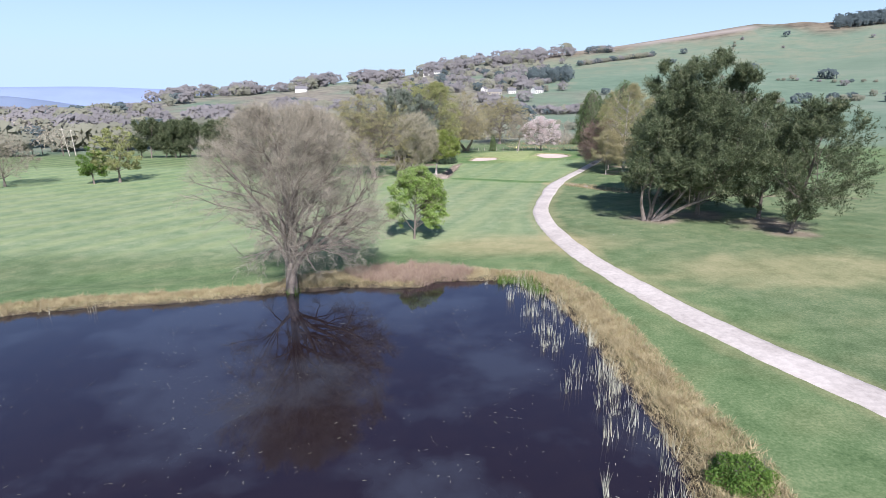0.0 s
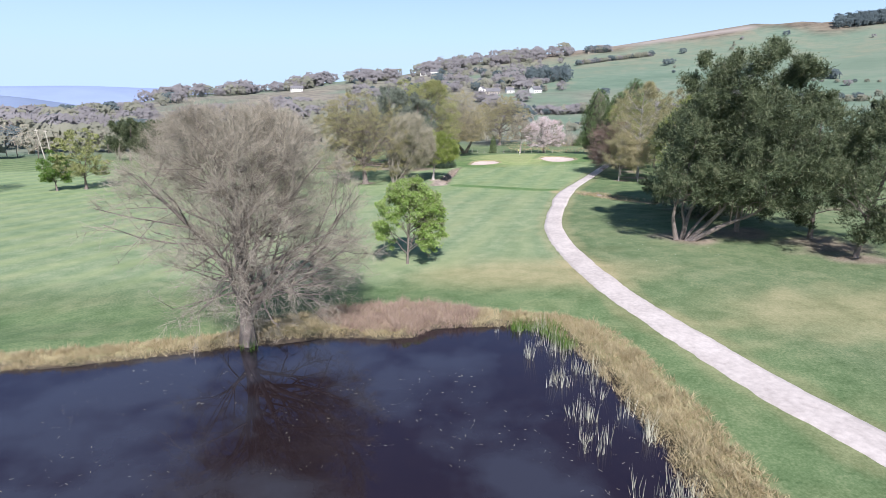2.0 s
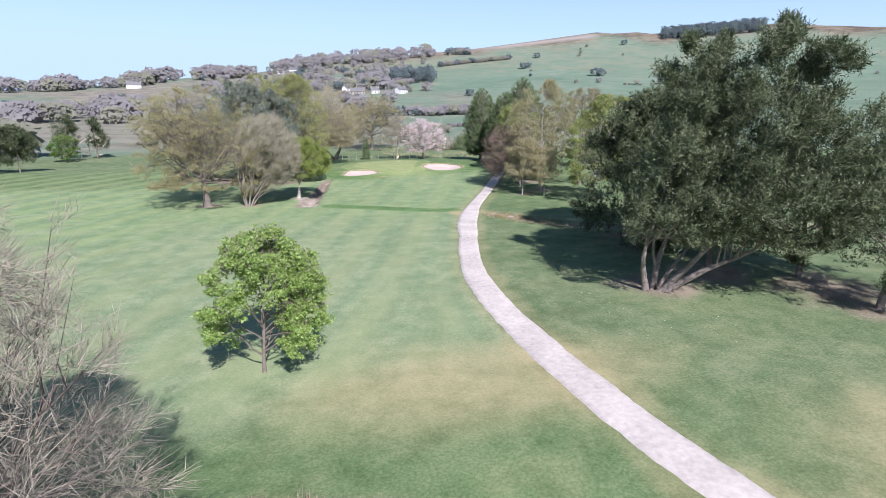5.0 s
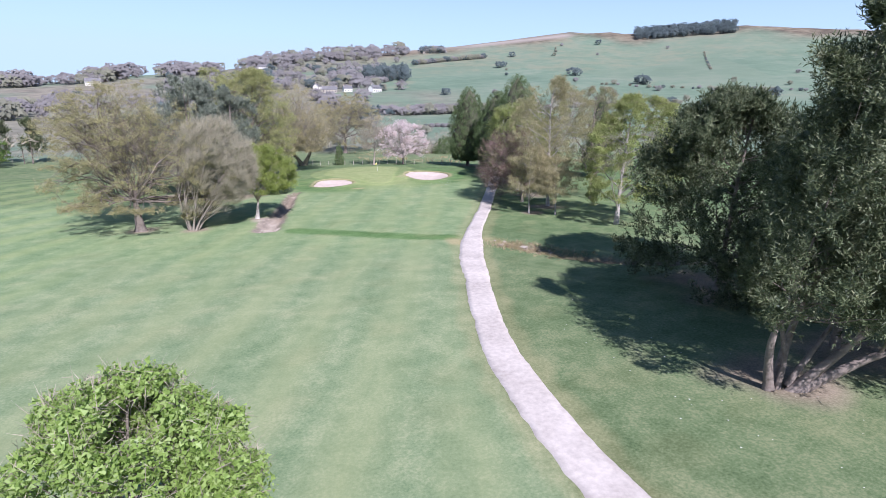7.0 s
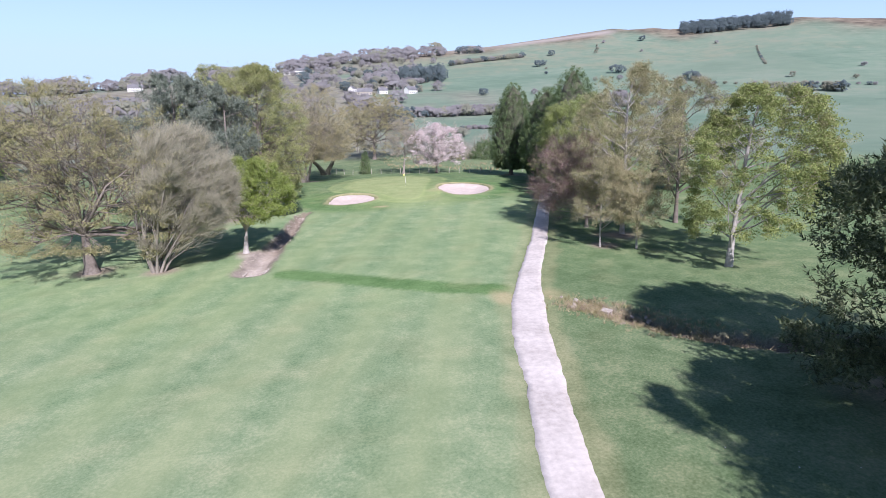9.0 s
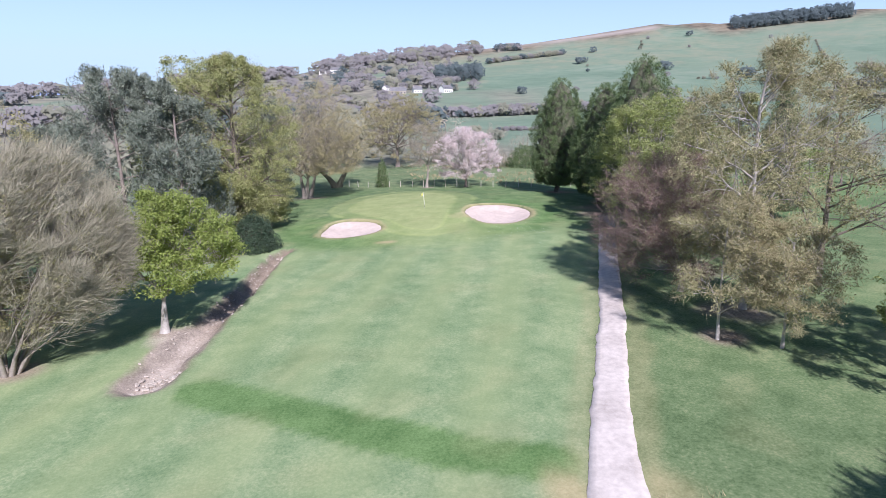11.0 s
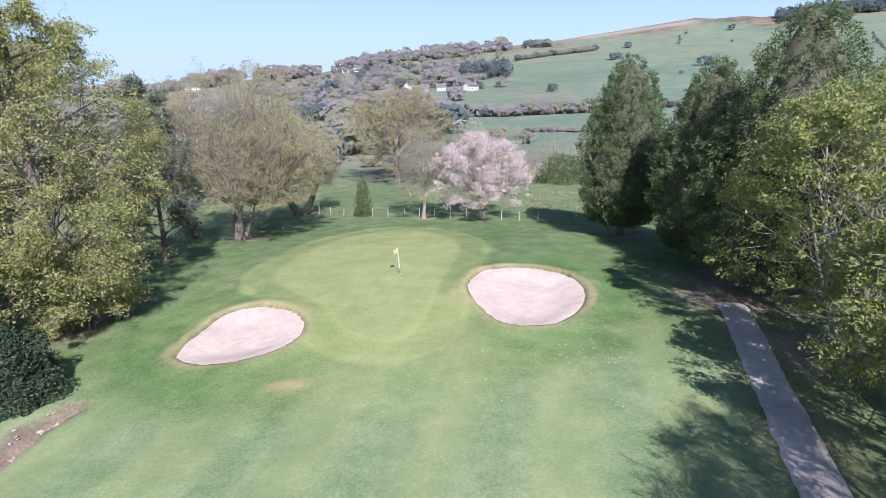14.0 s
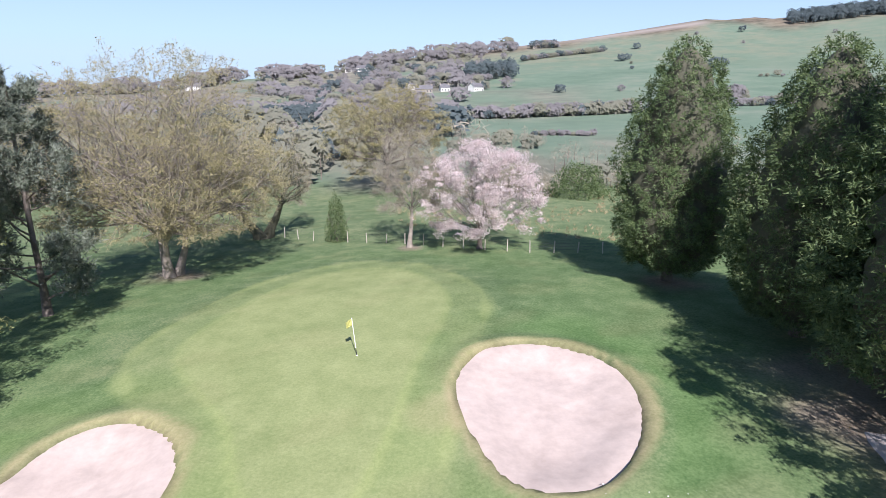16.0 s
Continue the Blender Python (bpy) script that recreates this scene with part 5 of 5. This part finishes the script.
    # bare scrub in the rough field
    for _ in range(90):
        x, y = r.uniform(16, 75), r.uniform(212, 330)
        if x < 34 and y < 240:
            continue
        (bare if r.uniform() < 0.8 else bud).append((x, y, r.uniform(2.5, 6), r.uniform(3, 6)))
    return bare, bud, dark


_bare, _bud, _dark = wood_spots()
_near = [q for q in _bare if math.hypot(q[0], q[1]) < 345]
far_trees("bare_scrub", "grey-brown leafless scrub in the rough field", TWIG, _near, 104, thin=0.3)
far_trees("far_bare_wood", "grey-brown leafless woods across the valley, paled by painted haze", HAZED_BARE, [q for q in _bare if math.hypot(q[0], q[1]) >= 345], 101)
far_trees("far_budding_wood", "olive budding woods across the valley, paled by painted haze", HAZED_BUD, _bud, 102)
_r = rnd(9)
for _ in range(300):
    _x, _y = bearing(_r.uniform(33.6, 41.6), _r.uniform(1235, 1325))
    _dark.append((_x, _y, _r.uniform(10, 16), _r.uniform(8, 11)))
for _ in range(34):
    _x, _y = bearing(_r.uniform(8.6, 12.6), _r.uniform(760, 820))
    _dark.append((_x, _y, _r.uniform(14, 20), _r.uniform(8, 12)))
for _ in range(40):
    _x, _y = bearing(_r.uniform(-9, -1), _r.uniform(440, 470))
    _dark.append((_x, _y, _r.uniform(7, 11), _r.uniform(7, 9)))
far_trees("far_evergreen_wood", "dark conifer plantations on the hill, blued by painted haze", HAZED_DARK, _dark, 103)


def box(bm, x0, x1, y0, y1, z0, z1):
    m = Matrix.Translation(((x0 + x1) / 2, (y0 + y1) / 2, (z0 + z1) / 2)) @ Matrix.Diagonal((x1 - x0, y1 - y0, z1 - z0, 1))
    return bmesh.ops.create_cube(bm, size=1, matrix=m)["verts"]


def house(az, d, w, deep, h, turn, wall, label):
    x, y = bearing(az, d)
    base = thing("house", x, y, float(ground_height(np.array([x]), np.array([y]))[0]) - 0.5, label, "house", "houses on the hillside", turn)
    bm = bmesh.new()
    box(bm, -w / 2, w / 2, -deep / 2, deep / 2, -1.5, h)
    gable = h + deep * 0.42
    for s in (-1, 1):
        v = [bm.verts.new(p) for p in ((s * w / 2, -deep / 2, h), (s * w / 2, deep / 2, h), (s * w / 2, 0, gable), (s * (w / 2 - 0.3), -deep / 2, h), (s * (w / 2 - 0.3), deep / 2, h), (s * (w / 2 - 0.3), 0, gable))]
        for f in ((0, 1, 2), (5, 4, 3), (0, 2, 5, 3), (1, 4, 5, 2)):
            bm.faces.new([v[i] for i in f])
    part("wall", bm, wall, base)
    bm = bmesh.new()
    e, t = 0.5, 0.25
    sl = (gable - h) / (deep / 2)
    for s in (-1, 1):
        p = [(-w / 2 - e, s * (deep / 2 + e), h - e * sl), (w / 2 + e, s * (deep / 2 + e), h - e * sl), (w / 2 + e, 0, gable), (-w / 2 - e, 0, gable)]
        v = [bm.verts.new(q) for q in p] + [bm.verts.new((q[0], q[1], q[2] + t)) for q in p]
        for f in ((0, 1, 2, 3), (7, 6, 5, 4), (0, 4, 5, 1), (1, 5, 6, 2), (2, 6, 7, 3), (3, 7, 4, 0)):
            bm.faces.new([v[i] for i in f])
    roof = part("roof", bm, SLATE, base)
    for s in (-1, 1):
        bm = bmesh.new()
        box(bm, s * w * 0.46 - 0.5, s * w * 0.46 + 0.5, -0.4, 0.4, gable - 0.6, gable + 1.4)
        part("chimney", bm, STONEWALL, roof)
    n = max(3, int(w / 3))
    for k in range(n):
        cx = -w / 2 + w * (k + 0.5) / n
        for lev in range(2 if h > 4 else 1):
            bm = bmesh.new()
            box(bm, cx - 0.55, cx + 0.55, -deep / 2 - 0.05, -deep / 2 + 0.1, 0.9 + lev * 2.7, 2.3 + lev * 2.7)
            part("window", bm, GLASS_DARK, base)
    return base


house(9.3, 655, 12, 8, 4.2, 35, RENDERED, "white farmhouse with a slate roof on the hillside")
house(5.2, 650, 15, 7, 3.6, -6, STONEWALL, "stone farm building with a slate roof")
house(6.8, 660, 9, 6, 3.8, 14, RENDERED, "pale cottage with a slate roof among trees")
house(4.2, 690, 9, 6, 3.8, 50, RENDERED, "pale cottage with a slate roof among trees")
house(-13.8, 930, 18, 9, 5.6, 10, RENDERED, "large white house among trees near the skyline")
house(-0.5, 1015, 15, 8, 5.0, -12, RENDERED, "white house near the skyline")
house(-1.6, 1020, 12, 8, 5.0, 5, RENDERED, "white house near the skyline")
house(14.5, 1118, 18, 8, 4.6, 0, STONEWALL, "stone farm on the ridge under trees")
house(-3.0, 560, 34, 10, 3.6, 4, STONEWALL, "long low farm shed with a grey roof below the woods")
house(15.8, 1130, 12, 8, 4.6, 9, STONEWALL, "stone barn on the ridge under trees")


# ---- pond edge ----
def scatter_along(r, n, inside):
    """Random places that pass a test of the pond's edge."""
    out = np.zeros((0, 2))
    while len(out) < n:
        q = np.column_stack([r.uniform(-36, 14, n * 4), r.uniform(12, 52, n * 4)])
        out = np.concatenate([out, q[inside(q[:, 0], q[:, 1])]])
    return out[:n]


_ring = np.concatenate([GRASS_EDGE, POND[::-1][len(POND) // 2 + 8:]])


def in_band(x, y):
    pd = line_distance(x, y, POND, True)
    ed = line_distance(x, y, GRASS_EDGE)
    inner = line_distance(x, y, _ring, True) < 0
    return (pd > -0.15) & (pd < 9) & ((x > -13) | (pd < 1.5)) & (inner | (ed < 0.5)) & ((pd < 2.2) | (rnd(3).uniform(size=x.shape) < 0.6))


def tufts(name, label, mat, spots, seed, blades, length, width, lean=0.5, category="grass", z=None):
    r = rnd(seed)
    g = ground_height(spots[:, 0], spots[:, 1]) if z is None else np.full(len(spots), z)
    at = np.column_stack([spots, np.maximum(g, -0.05)])
    c = np.repeat(at, blades, 0)
    c[:, :2] += r.normal(size=(len(c), 2)) * 0.10
    d = unit(np.column_stack([r.normal(size=(len(c), 2)) * lean, np.ones(len(c))]))
    V, F = slivers(r, c, d, length * np.clip(1 + 0.5 * ripple(c[:, 0], c[:, 1], 1.6, 0.9), 0.4, 1.7), width)
    return tagged(new(name, mesh_of(name, V, [F], [mat])), label, category, kind="stuff")


_g = rnd(201)
_band = scatter_along(_g, 9000, in_band)
_is_rust = (np.hypot((_band[:, 0] + 3.0) / 5.5, (_band[:, 1] - 45.5) / 3.0) < 1) & (_g.uniform(size=len(_band)) < 0.85)
tufts("dry_grass", "bleached dry grass along the pond bank", STRAW, _band[~_is_rust], 202, 7, 0.32, 0.03, 0.8)
tufts("brown_stems", "rust-brown dead stems along the pond bank", RUST, _band[_is_rust], 203, 9, 0.5, 0.028, 0.7)


def in_reeds(x, y):
    pd = line_distance(x, y, POND, True)
    right = (x > 3.5) & (y > 12) & (y < 45) & (pd < -0.1) & (pd > -3.4)
    clump = ripple(x, y, 2.6, 0.6) > -0.15 + 0.3 * np.clip(-pd - 0.6, 0, 3)
    few = (x < -24) & (pd < -0.2) & (pd > -1.6) & (ripple(x, y, 2.0) > 0.7)
    return (right & clump) | few


_reeds = scatter_along(_g, 460, in_reeds)
tufts("reeds", "bleached upright reeds standing in the pond edge", REED, _reeds, 205, 3, 0.8, 0.024, 0.12, "reeds", -0.05)
_green_reeds = scatter_along(_g, 200, lambda x, y: (line_distance(x, y, POND, True) < 0.3) & (line_distance(x, y, POND, True) > -1.0) & (np.hypot(x - 7, y - 42.8) < 2.6) | (np.hypot(x + 11.8, y - 40.5) < 0.7) & (rnd(4).uniform(size=x.shape) < 0.3))
tufts("green_reeds", "fresh green reed blades at the pond edge", LEAF_GREEN, _green_reeds, 206, 5, 0.6, 0.035, 0.25, "reeds", -0.02)


def floating_bits():
    r = rnd(210)
    q = scatter_along(r, 800, lambda x, y: (line_distance(x, y, POND, True) < -1.0) & (y < 38) & (x > -22) & (ripple(x, y, 9, 0.2) > -0.25))
    n = len(q)
    a = r.uniform(0, math.pi, n)
    ln, wd = 0.06 * r.uniform(0.3, 1.5, n), 0.005 * r.uniform(0.7, 1.6, n)
    d = np.column_stack([np.cos(a), np.sin(a)])
    s = np.column_stack([-np.sin(a), np.cos(a)])
    z = np.full((n, 1), 0.006)
    V = np.stack([np.column_stack([q + d * ln[:, None] * f + s * wd[:, None] * g, z]) for f, g in ((-1, -1), (1, -1), (1, 1), (-1, 1))], 1).reshape(-1, 3)
    tagged(new("floating_stalks", mesh_of("floating_stalks", V, [np.arange(n * 4).reshape(-1, 4)], [REED])), "broken pale reed stalks floating on the pond", "debris", kind="stuff")


floating_bits()
bush("shrub", 11.2, 18.0, "low bright green shrub on the pond bank", 215, 0.8, 2.4, LEAF_GREEN, 0.05, 7000)


# ---- flag, fence, ditch ----
def flagstick(x, y):
    base = thing("flagstick", x, y, gz(x, y), "leaning golf flagstick with a small yellow flag in the hole", "flag")

    def rod(z0, z1, r0, name, mat):
        bm = bmesh.new()
        bmesh.ops.create_cone(bm, cap_ends=True, segments=12, radius1=r0, radius2=r0 * 0.8, depth=z1 - z0, matrix=Matrix.Translation((0, 0, (z0 + z1) / 2)))
        return part(name, bm, mat, base)
    rod(0.0, 0.45, 0.018, "lower_pole", BLACK)
    rod(0.45, 2.16, 0.024, "pole", WHITE)
    bm = bmesh.new()
    rows = []
    for i in range(7):
        f = i / 6
        rows.append([bm.verts.new((-0.34 * f, 0.05 * math.sin(f * 7), 2.12 - 0.18 * f)), bm.verts.new((-0.34 * f, 0.05 * math.sin(f * 7) + 0.01, 1.70 + 0.06 * f - 0.2 * f * f))])
    for a, b in zip(rows, rows[1:]):
        bm.faces.new((a[0], b[0], b[1], a[1]))
    bmesh.ops.solidify(bm, geom=bm.faces[:], thickness=0.006)
    part("flag", bm, YELLOW, base, "yellow cloth pennant")
    bm = bmesh.new()
    bmesh.ops.create_cone(bm, cap_ends=True, segments=16, radius1=0.054, radius2=0.054, depth=0.03, matrix=Matrix.Translation((0, 0, 0.012)))
    part("hole_cup", bm, WHITE, base)
    base.matrix_basis = pose(x, y, gz(x, y), 0, -5, 0)


flagstick(20.85, 156.9)


def fence():
    base = thing("fence", 14.5, 192.0, gz(14.5, 192.0), "post and wire fence behind the putting green", "fence")
    line = curve_through([(10.5, 195), (14.1, 192.3), (19.0, 189.7), (22.9, 188.2), (28.5, 184.6), (34.0, 181.6), (37.4, 179.8), (41.8, 179.0), (53.0, 174.8), (62, 171)], False, 6)
    s = np.concatenate([[0], np.cumsum(np.linalg.norm(np.diff(line, axis=0), axis=1))])
    at = np.arange(0, s[-1], 2.3)
    px, py = np.interp(at, s, line[:, 0]) - 14.5, np.interp(at, s, line[:, 1]) - 192.0
    pz = ground_height(px + 14.5, py + 192.0) - gz(14.5, 192.0)
    r = rnd(31)
    for x, y, z in zip(px, py, pz):
        bm = bmesh.new()
        h = r.uniform(1.05, 1.3)
        bmesh.ops.create_cone(bm, cap_ends=True, segments=8, radius1=0.065, radius2=0.055, depth=h + 0.3, matrix=Matrix.Translation((0, 0, h / 2 - 0.15)))
        ob = part("post", bm, WOOD, base)
        ob.matrix_basis = pose(x, y, z, r.uniform(-4, 4), r.uniform(-4, 4), 0)
    for h in (0.35, 0.65, 0.95):
        pts = np.column_stack([px, py - 0.07, pz + h])
        piece("wire", tube_mesh("wire", [(pts, np.full(len(pts), 0.008), 3)], [BLACK]), base)


fence()


def utility_pole(x, y, h, lean):
    base = thing("utility_pole", x, y, gz(x, y), "pale wooden utility pole among far trees", "pole", "utility poles")
    bm = bmesh.new()
    bmesh.ops.create_cone(bm, cap_ends=True, segments=10, radius1=0.15, radius2=0.11, depth=h, matrix=Matrix.Translation((0, 0, h / 2)))
    part("pole", bm, WOOD, base)
    bm = bmesh.new()
    box(bm, -0.5, 0.5, -0.08, 0.08, h - 0.7, h - 0.5)
    part("crossarm", bm, WOOD, base)
    base.matrix_basis = pose(x, y, gz(x, y), 0, lean, 20)


for _x, _y, _h, _l in ((-122.0, 183.0, 9.2, -7), (-120.2, 183.4, 8.8, -3)):
    utility_pole(_x, _y, _h, _l)


def rough_field():
    r = rnd(404)
    q = np.column_stack([r.uniform(24, 95, 2600), r.uniform(176, 240, 2600)])
    keep = (line_distance(q[:, 0], q[:, 1], np.array([(10.5, 195), (22.9, 188.2), (37.4, 179.8), (53, 174.8), (80, 166)])) > 1) & (q[:, 1] > 200 - 0.6 * (q[:, 0] - 20)) & (ripple(q[:, 0], q[:, 1], 14) > -0.1)
    tufts("rushes", "pale tussocks in the rough field behind the fence", STRAW, q[keep], 405, 8, 0.5, 0.06, 0.6)


rough_field()


def stone_meshes():
    out = []
    for k in range(6):
        bm = bmesh.new()
        bmesh.ops.create_icosphere(bm, subdivisions=1, radius=0.5)
        r = rnd(300 + k)
        for v in bm.verts:
            v.co = Vector((v.co.x * 1.15, v.co.y * 0.85, v.co.z * 0.65)) * r.uniform(0.78, 1.15)
        me = bpy.data.meshes.new("stone")
        bm.to_mesh(me)
        bm.free()
        me.materials.append(STONE)
        out.append(me)
    return out


def lined_ditch(name, line, label, seed, count, spread_, size, span=1.0):
    x0, y0 = line[0]
    z0 = gz(x0, y0)
    base = thing(name, x0, y0, z0, label, "ditch")
    r = rnd(seed)
    s = np.concatenate([[0], np.cumsum(np.linalg.norm(np.diff(line, axis=0), axis=1))])
    d = np.gradient(line, axis=0)
    d /= np.linalg.norm(d, axis=1)[:, None]
    shapes = stone_meshes()
    for k in range(count):
        foot, head = k < 34, 34 <= k < 48
        a = r.uniform(-0.3, 1.5) if foot else s[-1] - r.uniform(0, 1.2) if head else r.uniform(0, s[-1] * span)
        side = r.uniform(-0.9, 1.5) if foot else r.uniform(-0.5, 0.5) if head else r.choice([-1, 1, -1]) * r.uniform(*spread_) * np.interp(a, [0, 8, 26], [1.2, 0.95, 0.6])
        nx, ny = np.interp(a, s, d[:, 1]), -np.interp(a, s, d[:, 0])
        x, y = np.interp(a, s, line[:, 0]) + nx * side, np.interp(a, s, line[:, 1]) + ny * side - (0.3 if foot and a < 0 else 0)
        ob = piece("stone", shapes[k % 6], base)
        q = size * (r.uniform(1.0, 2.0) if foot else r.uniform(0.9, 1.5) if head else r.uniform(0.25, 0.85))
        ob.matrix_basis = pose(x - x0, y - y0, gz(x, y) - z0 + q * 0.1, r.uniform(-14, 14), r.uniform(-14, 14), r.uniform(0, 360)) @ Matrix.Diagonal((q, q * 0.8, q * (0.5 if foot else 0.8), 1))
    return base


lined_ditch("stone_ditch", DITCH_LEFT, "open ditch lined with loose pale stones", 311, 298, (0.05, 1.35), 0.30)


def culvert_ditch():
    x0, y0 = DITCH_RIGHT[0]
    z0 = gz(21.8, 97.0)
    base = thing("culvert_ditch", x0, y0, z0, "overgrown ditch starting at a pale stone headwall", "ditch")
    r = rnd(312)
    shapes = stone_meshes()
    # headwall of stacked blocks
    way = unit(np.array([1.05, 1.71]))
    for row in range(3):
        for k in range(5):
            a = (k - 2 + 0.5 * (row % 2)) * 0.42
            ob = piece("stone", shapes[(k + row) % 6], base)
            ob.matrix_basis = pose(way[0] * a + r.uniform(-0.05, 0.05), way[1] * a, -0.45 + row * 0.26, r.uniform(-8, 8), r.uniform(-8, 8), 58 + r.uniform(-10, 10)) @ Matrix.Diagonal((0.40, 0.42, 0.46, 1))
    for k in range(46):
        a = r.uniform(0.4, 15)
        i_ = min(int(a / 15 * 14), len(DITCH_RIGHT) - 1)
        x, y = DITCH_RIGHT[i_] + r.normal(size=2) * 0.7
        q = 0.22 * r.uniform(0.5, 1.5)
        ob = piece("stone", shapes[k % 6], base)
        ob.matrix_basis = pose(x - x0, y - y0, gz(x, y) - z0 + q * 0.1, r.uniform(-20, 20), r.uniform(-20, 20), r.uniform(0, 360)) @ Matrix.Diagonal((q, q, q, 1))
    # stone outlet in the bank
    bm = bmesh.new()
    for a, b_, c_, d_, e_, f_ in ((-0.55, -0.35, -0.5, 0.5, 0, 0.75), (0.35, 0.55, -0.5, 0.5, 0, 0.75), (-0.6, 0.6, -0.55, 0.55, 0.75, 0.9), (-0.35, 0.35, 0.3, 0.5, 0, 0.75)):
        box(bm, a, b_, c_, d_, e_, f_)
    bmesh.ops.bevel(bm, geom=bm.edges[:], offset=0.03, segments=1, affect='EDGES')
    ob = part("outlet", bm, STONE, base, "pale stone outlet")
    ob.matrix_basis = pose(24.4 - x0, 94.7 - y0, gz(24.4, 94.7) - z0 - 0.12, 0, 0, 35) @ Matrix.Diagonal((0.6, 0.6, 0.6, 1))
    return base


culvert_ditch()
_q = rnd(331)
_along = DITCH_RIGHT[_q.integers(0, 22, 2600)] + _q.normal(size=(2600, 2)) * np.array([0.75, 0.75])
tufts("ditch_grass", "dry brown and straw grass choking the ditch", STRAW, _along[:1300], 332, 6, 0.30, 0.03, 0.8)
tufts("ditch_weeds", "olive weeds and dead stalks in the ditch", LEAF_OLIVE, _along[1300:2100], 333, 6, 0.26, 0.035, 0.9)
tufts("ditch_stalks", "rust-brown stalks in the ditch", RUST, _along[2100:], 334, 6, 0.32, 0.025, 0.7)


def daisies():
    r = rnd(351)
    q = np.concatenate([np.column_stack([r.normal(31, 1.9, 90), r.normal(142.0, 1.6, 90)]), np.column_stack([r.normal(27, 3, 25), r.normal(140, 2.5, 25)]), np.column_stack([r.uniform(18, 26, 60), r.uniform(55, 80, 60)])])
    z = ground_height(q[:, 0], q[:, 1]) + 0.05
    a = np.arange(6) * math.pi / 3
    size = r.uniform(0.015, 0.042, len(q))
    V = np.stack([np.column_stack([q[:, 0] + np.cos(k) * size, q[:, 1] + np.sin(k) * size, z + 0.01 * np.sin(k * 2)]) for k in a], 1).reshape(-1, 3)
    i = np.arange(len(q))[:, None] * 6
    tagged(new("daisies", mesh_of("daisies", V, [np.concatenate([i + np.array([[0, 1, 2, 3]]), i + np.array([[0, 3, 4, 5]])])], [WHITE])), "small white daisies scattered in the short grass", "flowers", kind="stuff")


daisies()
